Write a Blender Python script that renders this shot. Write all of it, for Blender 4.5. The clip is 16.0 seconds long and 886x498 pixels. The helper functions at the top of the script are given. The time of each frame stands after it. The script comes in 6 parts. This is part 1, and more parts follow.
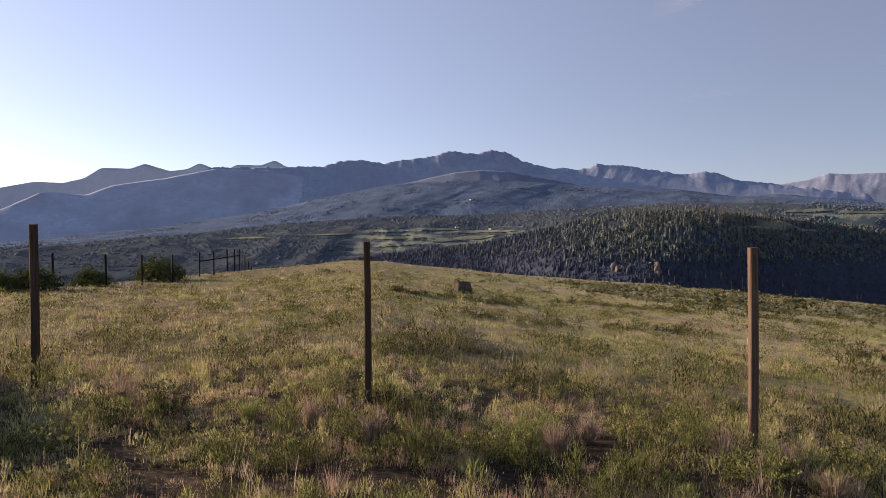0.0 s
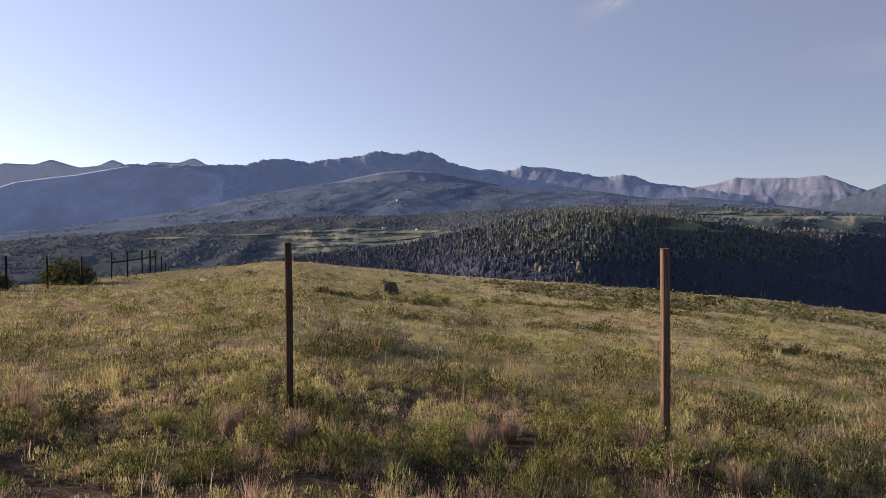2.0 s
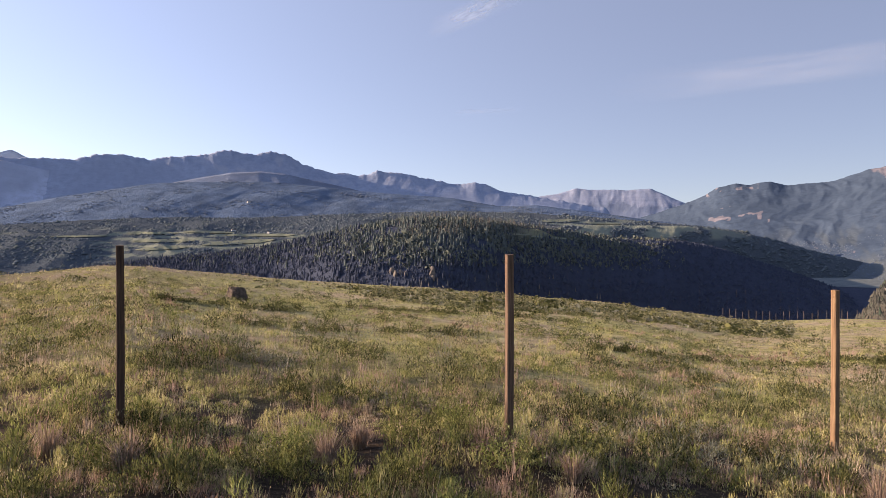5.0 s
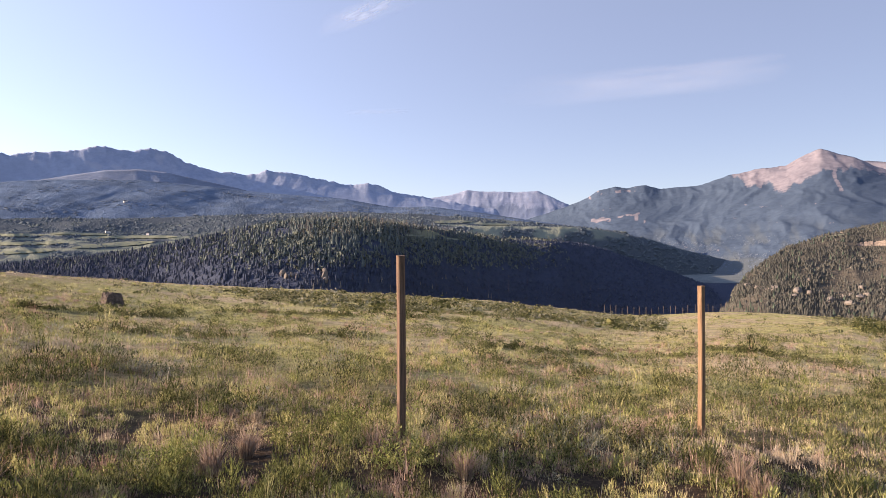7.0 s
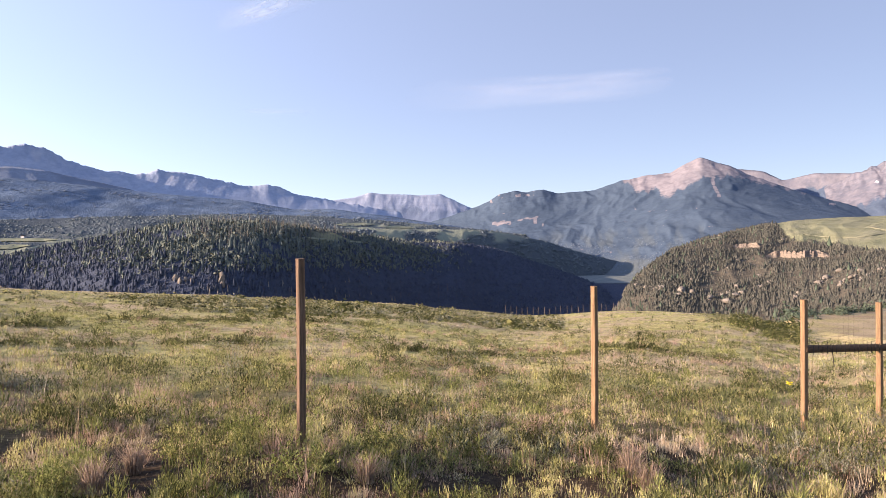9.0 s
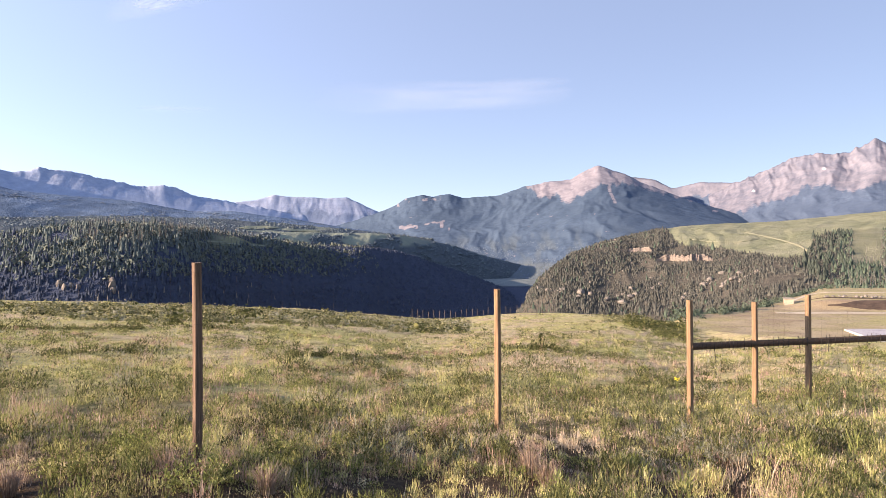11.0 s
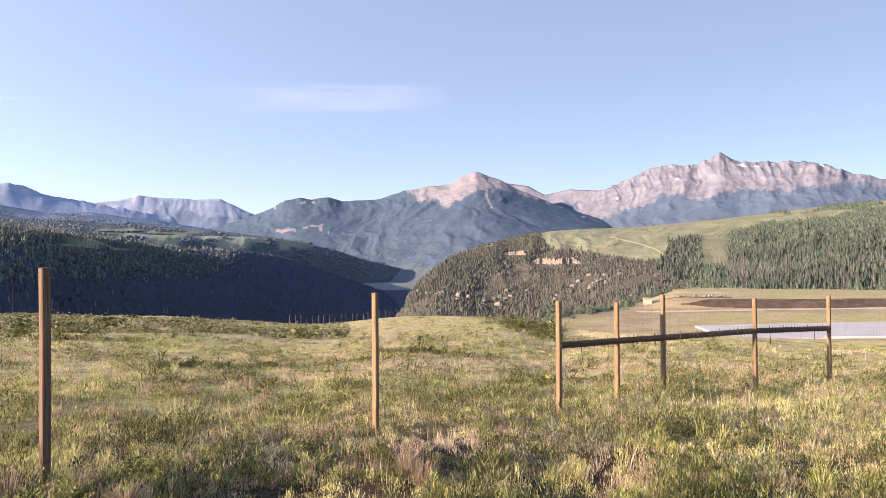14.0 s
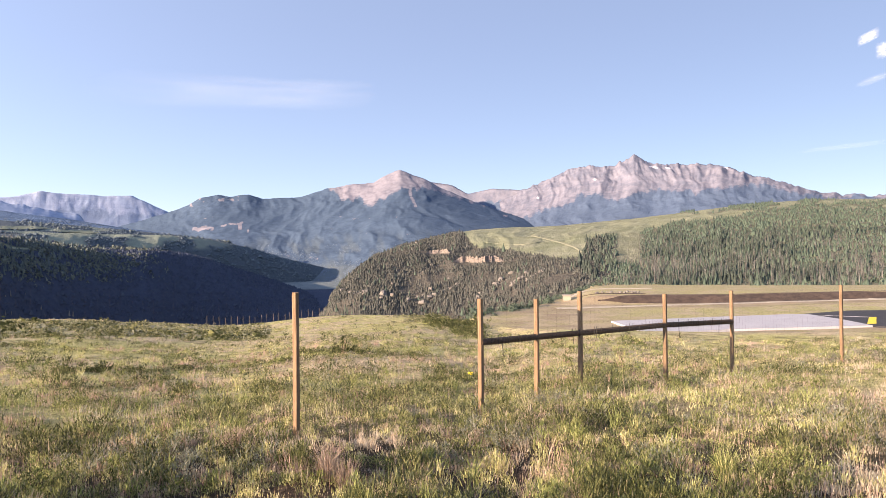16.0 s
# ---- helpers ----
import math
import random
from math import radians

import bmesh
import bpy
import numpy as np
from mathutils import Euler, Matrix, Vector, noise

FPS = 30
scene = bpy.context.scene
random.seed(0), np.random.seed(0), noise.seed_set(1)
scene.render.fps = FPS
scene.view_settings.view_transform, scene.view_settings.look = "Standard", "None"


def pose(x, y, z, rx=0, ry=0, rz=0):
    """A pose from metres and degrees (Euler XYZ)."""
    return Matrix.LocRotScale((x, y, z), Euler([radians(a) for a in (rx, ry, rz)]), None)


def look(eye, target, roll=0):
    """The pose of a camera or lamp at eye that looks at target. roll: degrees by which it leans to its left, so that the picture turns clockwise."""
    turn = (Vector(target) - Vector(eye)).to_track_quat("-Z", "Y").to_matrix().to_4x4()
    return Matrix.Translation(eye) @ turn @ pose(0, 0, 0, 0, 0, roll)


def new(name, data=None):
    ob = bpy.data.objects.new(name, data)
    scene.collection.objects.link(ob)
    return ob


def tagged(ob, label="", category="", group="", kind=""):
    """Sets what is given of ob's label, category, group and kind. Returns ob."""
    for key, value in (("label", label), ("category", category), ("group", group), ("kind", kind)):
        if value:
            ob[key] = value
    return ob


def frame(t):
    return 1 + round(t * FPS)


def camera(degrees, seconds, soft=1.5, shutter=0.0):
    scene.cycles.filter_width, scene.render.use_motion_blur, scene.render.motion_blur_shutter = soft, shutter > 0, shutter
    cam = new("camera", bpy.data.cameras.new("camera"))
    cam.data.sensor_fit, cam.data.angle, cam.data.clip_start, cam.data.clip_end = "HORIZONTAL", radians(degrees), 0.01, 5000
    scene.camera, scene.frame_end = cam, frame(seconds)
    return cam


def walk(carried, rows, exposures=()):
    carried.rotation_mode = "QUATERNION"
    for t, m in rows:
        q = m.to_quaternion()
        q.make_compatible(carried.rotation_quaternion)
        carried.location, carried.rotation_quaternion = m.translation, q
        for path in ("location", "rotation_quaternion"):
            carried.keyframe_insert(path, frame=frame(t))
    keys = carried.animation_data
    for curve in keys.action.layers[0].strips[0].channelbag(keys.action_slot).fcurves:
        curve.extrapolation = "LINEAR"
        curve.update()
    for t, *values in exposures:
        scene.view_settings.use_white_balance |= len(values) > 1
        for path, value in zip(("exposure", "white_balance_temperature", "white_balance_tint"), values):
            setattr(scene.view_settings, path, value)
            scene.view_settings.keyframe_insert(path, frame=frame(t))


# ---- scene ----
EYE = 1.72
cam = camera(68.4, 16.0, soft=0.75)
ROWS = [
    (0.0, -0.007, -0.006, -0.000, 0.00, -0.64, -0.28),
    (0.5, 0.003, -0.001, 0.002, -1.34, -0.52, -0.33),
    (1.0, 0.014, 0.004, 0.005, -2.77, -0.40, -0.48),
    (1.5, 0.024, 0.008, 0.007, -4.45, -0.54, -0.40),
    (2.0, 0.034, 0.011, 0.009, -6.43, -0.64, -0.29),
    (2.5, 0.043, 0.014, 0.010, -8.40, -0.65, -0.15),
    (3.0, 0.052, 0.016, 0.011, -10.47, -0.47, -0.20),
    (5.5, 0.093, 0.018, 0.015, -21.49, -0.28, 0.23),
    (6.0, 0.100, 0.017, 0.015, -23.92, -0.30, 0.13),
    (6.5, 0.107, 0.015, 0.015, -26.14, -0.17, 0.05),
    (7.0, 0.113, 0.013, 0.015, -28.47, -0.14, -0.13),
    (7.5, 0.119, 0.011, 0.015, -30.72, -0.11, -0.11),
    (8.0, 0.125, 0.008, 0.015, -32.59, 0.18, -0.36),
    (8.5, 0.131, 0.004, 0.015, -34.77, 0.06, -0.25),
    (9.0, 0.137, 0.001, 0.014, -36.93, 0.07, -0.30),
    (11.5, 0.160, -0.024, 0.011, -47.11, 0.44, -0.13),
    (12.0, 0.164, -0.029, 0.011, -49.09, 0.52, 0.05),
    (12.5, 0.168, -0.035, 0.010, -50.87, 0.61, 0.02),
    (13.0, 0.171, -0.042, 0.009, -52.49, 0.67, -0.11),
    (13.5, 0.175, -0.048, 0.009, -54.06, 0.59, -0.30),
    (14.0, 0.178, -0.055, 0.008, -55.61, 0.64, -0.41),
    (14.5, 0.181, -0.062, 0.008, -57.50, 0.58, -0.37),
    (15.0, 0.183, -0.070, 0.007, -59.09, 0.42, -0.39),
    (15.5, 0.186, -0.077, 0.007, -60.78, 0.46, -0.52),
    (16.0, 0.188, -0.085, 0.007, -62.28, 0.45, -0.58),
]
EXPOSURES = [(0.0, 0.62, 8400, 27), (3.0, 0.76, 8300, 27), (6.5, 1.28, 8200, 27), (9.0, 1.54, 8000, 25), (12.5, 1.66, 7850, 23), (16.0, 1.63, 7850, 23)]
walk(cam, [(t, pose(x, y, EYE + z, 90 + pitch, 0, yaw) @ pose(0, 0, 0, 0, 0, roll)) for t, x, y, z, yaw, pitch, roll in ROWS], EXPOSURES)

# ---- sky and sun ----
SUN_AZ, SUN_EL = -64.0, 14.0          # degrees; azimuth to the right of +y
world = bpy.data.worlds.new("sky")
scene.world = world
world.use_nodes = True
wn = world.node_tree
sky = wn.nodes.new("ShaderNodeTexSky")
sky.sky_type = "NISHITA"
sky.sun_disc = False
sky.sun_elevation = radians(SUN_EL)
sky.sun_rotation = radians(SUN_AZ)
sky.altitude = 2700
sky.air_density, sky.dust_density, sky.ozone_density = 1.0, 1.6, 2.3
# thin morning haze evens the sky out
veil = wn.nodes.new("ShaderNodeMix")
veil.data_type = "RGBA"
veil.inputs[0].default_value = 0.42
veil.inputs[7].default_value = (1.8, 2.6, 4.2, 1)
wn.links.new(sky.outputs[0], veil.inputs[6])
# dusty air glows towards the sun and fades away from it
way = wn.nodes.new("ShaderNodeTexCoord")
facing = wn.nodes.new("ShaderNodeVectorMath")
facing.operation = "DOT_PRODUCT"
facing.inputs[1].default_value = (math.sin(radians(SUN_AZ)) * math.cos(radians(SUN_EL)), math.cos(radians(SUN_AZ)) * math.cos(radians(SUN_EL)), math.sin(radians(SUN_EL)))
wn.links.new(way.outputs["Generated"], facing.inputs[0])
half = wn.nodes.new("ShaderNodeMath")
half.operation = "MULTIPLY_ADD"
half.inputs[1].default_value, half.inputs[2].default_value = 0.76, 0.08
wn.links.new(facing.outputs["Value"], half.inputs[0])
glow = wn.nodes.new("ShaderNodeMath")
glow.operation = "POWER"
glow.inputs[0].default_value = 2.0
wn.links.new(half.outputs[0], glow.inputs[1])
haze = wn.nodes.new("ShaderNodeVectorMath")
haze.operation = "SCALE"
wn.links.new(veil.outputs[2], haze.inputs[0])
wn.links.new(glow.outputs[0], haze.inputs["Scale"])
wn.links.new(haze.outputs[0], wn.nodes["Background"].inputs[0])
wn.nodes["Background"].inputs[1].default_value = 0.10
sun_data = bpy.data.lights.new("sun", "SUN")
sun_data.energy, sun_data.angle, sun_data.color = 5.0, radians(0.6), (1.0, 0.87, 0.70)
sun = new("sun", sun_data)
sa, se = radians(SUN_AZ), radians(SUN_EL)
sun.matrix_world = look((0, 0, 50), (-math.sin(sa) * math.cos(se), -math.cos(sa) * math.cos(se), 50 - math.sin(se)))


# ---- materials ----
def material(name, build, rough=0.9, metal=0.0, spec=0.3):
    m = bpy.data.materials.new(name)
    m.use_nodes = True
    nt = m.node_tree
    b = nt.nodes["Principled BSDF"]
    b.inputs["Roughness"].default_value = rough
    b.inputs["Metallic"].default_value = metal
    b.inputs["Specular IOR Level"].default_value = spec
    build(nt, b)
    return m


def noise_tex(nt, scale, detail=6.0, rough=0.6, stretch=(1, 1, 1), kind="Object"):
    tc = nt.nodes.new("ShaderNodeTexCoord")
    mp = nt.nodes.new("ShaderNodeMapping")
    mp.inputs["Scale"].default_value = stretch
    nt.links.new(tc.outputs[kind], mp.inputs["Vector"])
    n = nt.nodes.new("ShaderNodeTexNoise")
    n.inputs["Scale"].default_value = scale
    n.inputs["Detail"].default_value = detail
    n.inputs["Roughness"].default_value = rough
    nt.links.new(mp.outputs[0], n.inputs["Vector"])
    return n.outputs[0]


def ramp(nt, fac, stops):
    r = nt.nodes.new("ShaderNodeValToRGB")
    els = r.color_ramp.elements
    while len(els) < len(stops):
        els.new(0.5)
    for e, (p, c) in zip(els, stops):
        e.position, e.color = p, (*c, 1)
    nt.links.new(fac, r.inputs[0])
    return r.outputs[0]


def mix(nt, fac, a, b, mode="MIX"):
    m = nt.nodes.new("ShaderNodeMix")
    m.data_type, m.blend_type = "RGBA", mode
    for value, sock in ((fac, m.inputs[0]), (a, m.inputs[6]), (b, m.inputs[7])):
        if hasattr(value, "is_linked"):
            nt.links.new(value, sock)
        elif isinstance(value, tuple):
            sock.default_value = (*value, 1)
        else:
            sock.default_value = value
    return m.outputs[2]


def maths(nt, op, a, b=0.0, clamp=False):
    m = nt.nodes.new("ShaderNodeMath")
    m.operation, m.use_clamp = op, clamp
    for value, sock in ((a, m.inputs[0]), (b, m.inputs[1])):
        if hasattr(value, "is_linked"):
            nt.links.new(value, sock)
        else:
            sock.default_value = value
    return m.outputs[0]


def bump(nt, b, height, dist, strength=0.6):
    n = nt.nodes.new("ShaderNodeBump")
    n.inputs["Strength"].default_value = strength
    n.inputs["Distance"].default_value = dist
    nt.links.new(height, n.inputs["Height"])
    nt.links.new(n.outputs[0], b.inputs["Normal"])


def attribute(nt, name):
    a = nt.nodes.new("ShaderNodeAttribute")
    a.attribute_name = name
    return a.outputs["Fac"]


def height(nt, low, high):
    """0 below the height low, 1 above high, in metres."""
    g = nt.nodes.new("ShaderNodeNewGeometry")
    s = nt.nodes.new("ShaderNodeSeparateXYZ")
    nt.links.new(g.outputs["Position"], s.inputs[0])
    m = nt.nodes.new("ShaderNodeMapRange")
    m.inputs[1].default_value, m.inputs[2].default_value = low, high
    nt.links.new(s.outputs[2], m.inputs[0])
    return m.outputs[0]


def island(nt):
    g = nt.nodes.new("ShaderNodeNewGeometry")
    return g.outputs["Random Per Island"]


def m_meadow(nt, b):
    patch = noise_tex(nt, 0.09, 5, 0.6)
    fine = mix(nt, 0.55, noise_tex(nt, 2.2, 8, 0.75), noise_tex(nt, 11.0, 5, 0.75, (1, 1, 0.5)))
    green = ramp(nt, fine, [(0.34, (0.07, 0.07, 0.03)), (0.5, (0.40, 0.375, 0.155)), (0.64, (0.66, 0.60, 0.31))])
    dry = ramp(nt, fine, [(0.34, (0.14, 0.105, 0.068)), (0.5, (0.45, 0.365, 0.235)), (0.64, (0.66, 0.57, 0.40))])
    grass = mix(nt, ramp(nt, patch, [(0.46, (0, 0, 0)), (0.62, (1, 1, 1))]), green, dry)
    soil = ramp(nt, fine, [(0.36, (0.17, 0.122, 0.09)), (0.64, (0.33, 0.255, 0.185))])
    # brown litter, darkened to stand in for shade between the plants
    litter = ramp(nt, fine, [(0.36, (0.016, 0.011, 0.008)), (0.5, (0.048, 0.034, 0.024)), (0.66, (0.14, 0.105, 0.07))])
    # dark gaps at random, painted in for shade among the grass
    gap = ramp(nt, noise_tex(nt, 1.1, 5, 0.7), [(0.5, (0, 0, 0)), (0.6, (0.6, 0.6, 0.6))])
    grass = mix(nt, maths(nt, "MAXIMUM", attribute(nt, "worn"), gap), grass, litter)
    cover = attribute(nt, "cover")
    nt.links.new(mix(nt, cover, grass, mix(nt, ramp(nt, patch, [(0.47, (0, 0, 0)), (0.68, (1, 1, 1))]), soil, (0.33, 0.275, 0.18))), b.inputs["Base Color"])
    bump(nt, b, fine, 0.12, 0.9)


def woodland(low, mid, high, field_low, field_mid, field_high):
    def build(nt, b):
        n1 = noise_tex(nt, 0.018, 8, 0.65)
        n2 = noise_tex(nt, 0.12, 8, 0.7)
        trees = ramp(nt, n2, [(0.3, low), (0.55, mid), (0.75, high)])
        trees = mix(nt, maths(nt, "MULTIPLY", n1, 0.5), trees, mid)
        meadow = ramp(nt, n1, [(0.3, field_low), (0.5, field_mid), (0.7, field_high)])
        nt.links.new(mix(nt, attribute(nt, "cover"), trees, meadow), b.inputs["Base Color"])
        bump(nt, b, n2, 4.0, 0.7)
    return build


def mountain(forest, rock, rock2, grain=0.004, relief=0.25, mottle=0.66, bare=((0.16, 0.17, 0.13), (0.30, 0.29, 0.23)), bands=0.0):
    """Forest below, rock where the surface's own "rock" value says, bare ground or snow where "cover" says."""
    def build(nt, b):
        n1 = noise_tex(nt, grain, 10, 0.65)
        n2 = noise_tex(nt, grain * 8, 10, 0.7)
        n3 = noise_tex(nt, grain * 3, 6, 0.6, (1, 1, 0.35))
        stone = mix(nt, ramp(nt, n3, [(0.4, (0, 0, 0)), (0.6, (1, 1, 1))]), rock, rock2)
        stone = mix(nt, 0.25, stone, mix(nt, ramp(nt, n2, [(0.35, (0, 0, 0)), (0.65, (1, 1, 1))]), tuple(0.6 * c for c in rock), tuple(min(0.6, 1.2 * c) for c in rock2)))
        strata = noise_tex(nt, grain * 5, 4, 0.6, (0.12, 0.12, 2.2))
        stone = mix(nt, bands, stone, mix(nt, ramp(nt, strata, [(0.42, (0, 0, 0)), (0.56, (1, 1, 1))]), tuple(0.62 * c for c in rock), tuple(min(0.6, 1.12 * c) for c in rock2)))
        wood = mix(nt, ramp(nt, n2, [(0.35, (0, 0, 0)), (0.65, (1, 1, 1))]), tuple(0.84 * c for c in forest), tuple(1.16 * c for c in forest))
        wood = mix(nt, ramp(nt, n1, [(0.42, (0, 0, 0)), (0.6, (0.6, 0.6, 0.6))]), wood, tuple(mottle * c for c in forest))
        line = maths(nt, "ADD", attribute(nt, "rock"), maths(nt, "MULTIPLY", maths(nt, "SUBTRACT", n2, 0.5), 0.9))
        k = ramp(nt, line, [(0.40, (0, 0, 0)), (0.60, (1, 1, 1))])
        nt.links.new(mix(nt, attribute(nt, "cover"), mix(nt, k, wood, stone), mix(nt, n2, *bare)), b.inputs["Base Color"])
        bump(nt, b, n2, 12.0, relief)
    return build


def m_tree(dark, light, size=0.13):
    """Foliage whose shade varies from tree to tree and a little within each."""
    def build(nt, b):
        each = noise_tex(nt, size, 2, 0.5)
        f = maths(nt, "ADD", maths(nt, "MULTIPLY", island(nt), 0.3), maths(nt, "SUBTRACT", maths(nt, "MULTIPLY", each, 1.5), 0.4))
        nt.links.new(ramp(nt, f, [(0.1, dark), (0.9, light)]), b.inputs["Base Color"])
    return build


def m_post(nt, b):
    grain = noise_tex(nt, 9.0, 8, 0.7, (6, 6, 0.25))
    blot = noise_tex(nt, 2.0, 4, 0.6)
    c = ramp(nt, grain, [(0.3, (0.06, 0.036, 0.022)), (0.5, (0.19, 0.12, 0.066)), (0.7, (0.33, 0.23, 0.135))])
    nt.links.new(mix(nt, maths(nt, "MULTIPLY", blot, 0.5), c, (0.16, 0.10, 0.07)), b.inputs["Base Color"])
    bump(nt, b, grain, 0.01, 0.7)


def m_rail(nt, b):
    grain = noise_tex(nt, 9.0, 8, 0.7, (0.5, 6, 6))
    nt.links.new(ramp(nt, grain, [(0.3, (0.035, 0.022, 0.016)), (0.7, (0.12, 0.075, 0.05))]), b.inputs["Base Color"])
    bump(nt, b, grain, 0.01, 0.7)


def m_two(a, c, scale, dist=0.02, stretch=(1, 1, 1)):
    def build(nt, b):
        n = noise_tex(nt, scale, 8, 0.7, stretch)
        nt.links.new(ramp(nt, n, [(0.3, a), (0.7, c)]), b.inputs["Base Color"])
        bump(nt, b, n, dist, 0.5)
    return build


M_MEADOW = material("meadow", m_meadow, 0.95, spec=0.1)
# navy of the canyon's shade and haze is put into this floor colour
M_FLOOR = material("shade_navy_floor", woodland((0.034, 0.045, 0.078), (0.046, 0.06, 0.092), (0.066, 0.08, 0.098), (0.11, 0.125, 0.075), (0.17, 0.18, 0.11), (0.22, 0.22, 0.14)), 0.95, spec=0.05)
# blue haze of the distance is mixed into the valley's base colours
M_VALLEY = material("hazed_valley_woods", woodland((0.06, 0.08, 0.10), (0.082, 0.104, 0.122), (0.108, 0.13, 0.14), (0.16, 0.195, 0.165), (0.205, 0.235, 0.19), (0.25, 0.27, 0.22)), 0.95, spec=0.0)
M_EAST = material("hillside_floor", woodland((0.048, 0.046, 0.041), (0.095, 0.088, 0.073), (0.16, 0.142, 0.116), (0.15, 0.165, 0.10), (0.20, 0.21, 0.138), (0.25, 0.25, 0.178)), 0.95, spec=0.05)
# distance haze is painted into these base colours, making them bluer and paler
M_RANGE = material("haze_tinted_range", mountain((0.275, 0.34, 0.455), (0.225, 0.29, 0.41), (0.285, 0.345, 0.455), relief=0.2, mottle=0.85, bare=((0.34, 0.37, 0.44), (0.40, 0.42, 0.48))), 1.0, spec=0.0)
M_LEFT = material("haze_tinted_flank", mountain((0.39, 0.46, 0.59), (0.3, 0.34, 0.4), (0.3, 0.34, 0.4), relief=0.08), 1.0, spec=0.0)
M_PALE = material("haze_tinted_ridge", mountain((0.3, 0.34, 0.42), (0.54, 0.60, 0.70), (0.57, 0.63, 0.72), relief=0.08), 1.0, spec=0.0)
M_HEAD = material("haze_tinted_headwall", mountain((0.19, 0.25, 0.36), (0.20, 0.26, 0.38), (0.30, 0.35, 0.46), bands=0.1), 1.0, spec=0.0)
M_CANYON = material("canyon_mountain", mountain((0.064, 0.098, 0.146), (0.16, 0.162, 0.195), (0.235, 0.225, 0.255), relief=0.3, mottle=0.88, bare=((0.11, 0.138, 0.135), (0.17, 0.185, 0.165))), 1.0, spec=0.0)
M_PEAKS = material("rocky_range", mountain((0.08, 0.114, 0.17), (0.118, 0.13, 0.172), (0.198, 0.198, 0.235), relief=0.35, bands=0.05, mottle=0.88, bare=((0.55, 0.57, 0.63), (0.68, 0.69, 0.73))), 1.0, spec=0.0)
M_UPPER = material("hazed_upper_forest", mountain((0.125, 0.185, 0.27), (0.2, 0.2, 0.2), (0.2, 0.2, 0.2), 0.009, 0.6, mottle=0.5, bare=((0.14, 0.165, 0.16), (0.2, 0.22, 0.19))), 1.0, spec=0.0)
M_SHOULDER = material("hazed_shoulder_forest", mountain((0.185, 0.232, 0.31), (0.2, 0.2, 0.2), (0.2, 0.2, 0.2), 0.008, 0.3), 1.0, spec=0.0)
M_UPWOOD = material("hazed_upper_conifer", m_tree((0.10, 0.136, 0.18), (0.135, 0.172, 0.216), 0.02), 0.95, spec=0.0)
# canyon conifers: shade and haze painted in as a dark navy tint
M_SHADEFIR = material("conifer", m_tree((0.036, 0.048, 0.08), (0.058, 0.072, 0.094)), 0.95, spec=0.0)
# far trees are tinted paler and bluer to stand in for haze
M_FARWOOD = material("hazed_conifer", m_tree((0.066, 0.09, 0.112), (0.122, 0.155, 0.166), 0.04), 0.95, spec=0.0)
M_FARGROVE = material("hazed_grove", m_tree((0.085, 0.11, 0.115), (0.135, 0.16, 0.145)), 0.95, spec=0.0)
# rim trees: lighter copies, with sunlight on the rim put into their colour
M_LITFIR = material("sunlit_rim_conifer", m_tree((0.065, 0.088, 0.092), (0.115, 0.138, 0.128)), 0.95, spec=0.0)
M_LITASPEN = material("sunlit_rim_aspen", m_tree((0.095, 0.118, 0.105), (0.15, 0.17, 0.142)), 0.95, spec=0.0)
M_ASPEN = material("aspen", m_tree((0.058, 0.085, 0.066), (0.086, 0.114, 0.084), 0.05), 0.95, spec=0.0)
M_DEAD = material("dead_tree", m_tree((0.085, 0.083, 0.078), (0.185, 0.18, 0.163)), 0.9, spec=0.05)
M_POST = material("post_wood", m_post, 0.8)
# first posts: darker wood, darkened further to paint in their unlit sides
M_POSTSHADE = material("unlit_post_wood", m_two((0.022, 0.014, 0.011), (0.10, 0.064, 0.043), 9.0, 0.01, (6, 6, 0.25)), 0.85)
M_POSTMID = material("brown_post_wood", m_two((0.042, 0.027, 0.02), (0.18, 0.118, 0.083), 9.0, 0.01, (6, 6, 0.25)), 0.85)
M_HILLDARK = material("dark_hillside_conifer", m_tree((0.034, 0.045, 0.042), (0.064, 0.078, 0.062)), 0.95, spec=0.0)
M_HILLWOOD = material("hillside_conifer", m_tree((0.045, 0.049, 0.046), (0.098, 0.1, 0.086)), 0.9, spec=0.05)
M_GREYPOST = material("grey_post_wood", m_two((0.045, 0.04, 0.038), (0.115, 0.105, 0.098), 9.0, 0.01, (6, 6, 0.25)), 0.85)
# near black, to paint in the backlit shade of the far posts
M_BACKLITPOST = material("backlit_far_post_wood", m_two((0.01, 0.008, 0.008), (0.034, 0.026, 0.022), 9.0, 0.01, (6, 6, 0.25)), 0.9, spec=0.1)
M_RAIL = material("rail_wood", m_rail, 0.85)
M_WIRE = material("wire", m_two((0.025, 0.022, 0.02), (0.06, 0.054, 0.048), 20.0, 0.001), 0.8, 0.2)
M_PAD = material("pale_concrete", m_two((0.33, 0.325, 0.34), (0.42, 0.41, 0.425), 0.12, 0.02), 0.85)
M_ASPHALT = material("asphalt", m_two((0.02, 0.02, 0.024), (0.05, 0.05, 0.055), 0.6, 0.02), 0.85)
M_YELLOW = material("yellow_paint", m_two((0.62, 0.48, 0.03), (0.75, 0.60, 0.06), 1.0, 0.005), 0.7)
M_FLATS = material("river_flats", m_two((0.09, 0.12, 0.13), (0.22, 0.25, 0.25), 0.02, 0.01, (1, 3, 1)), 0.95, spec=0.0)
M_SOIL = material("soil", m_two((0.026, 0.018, 0.015), (0.10, 0.07, 0.054), 0.2, 0.3, (1, 1, 3)), 0.95)


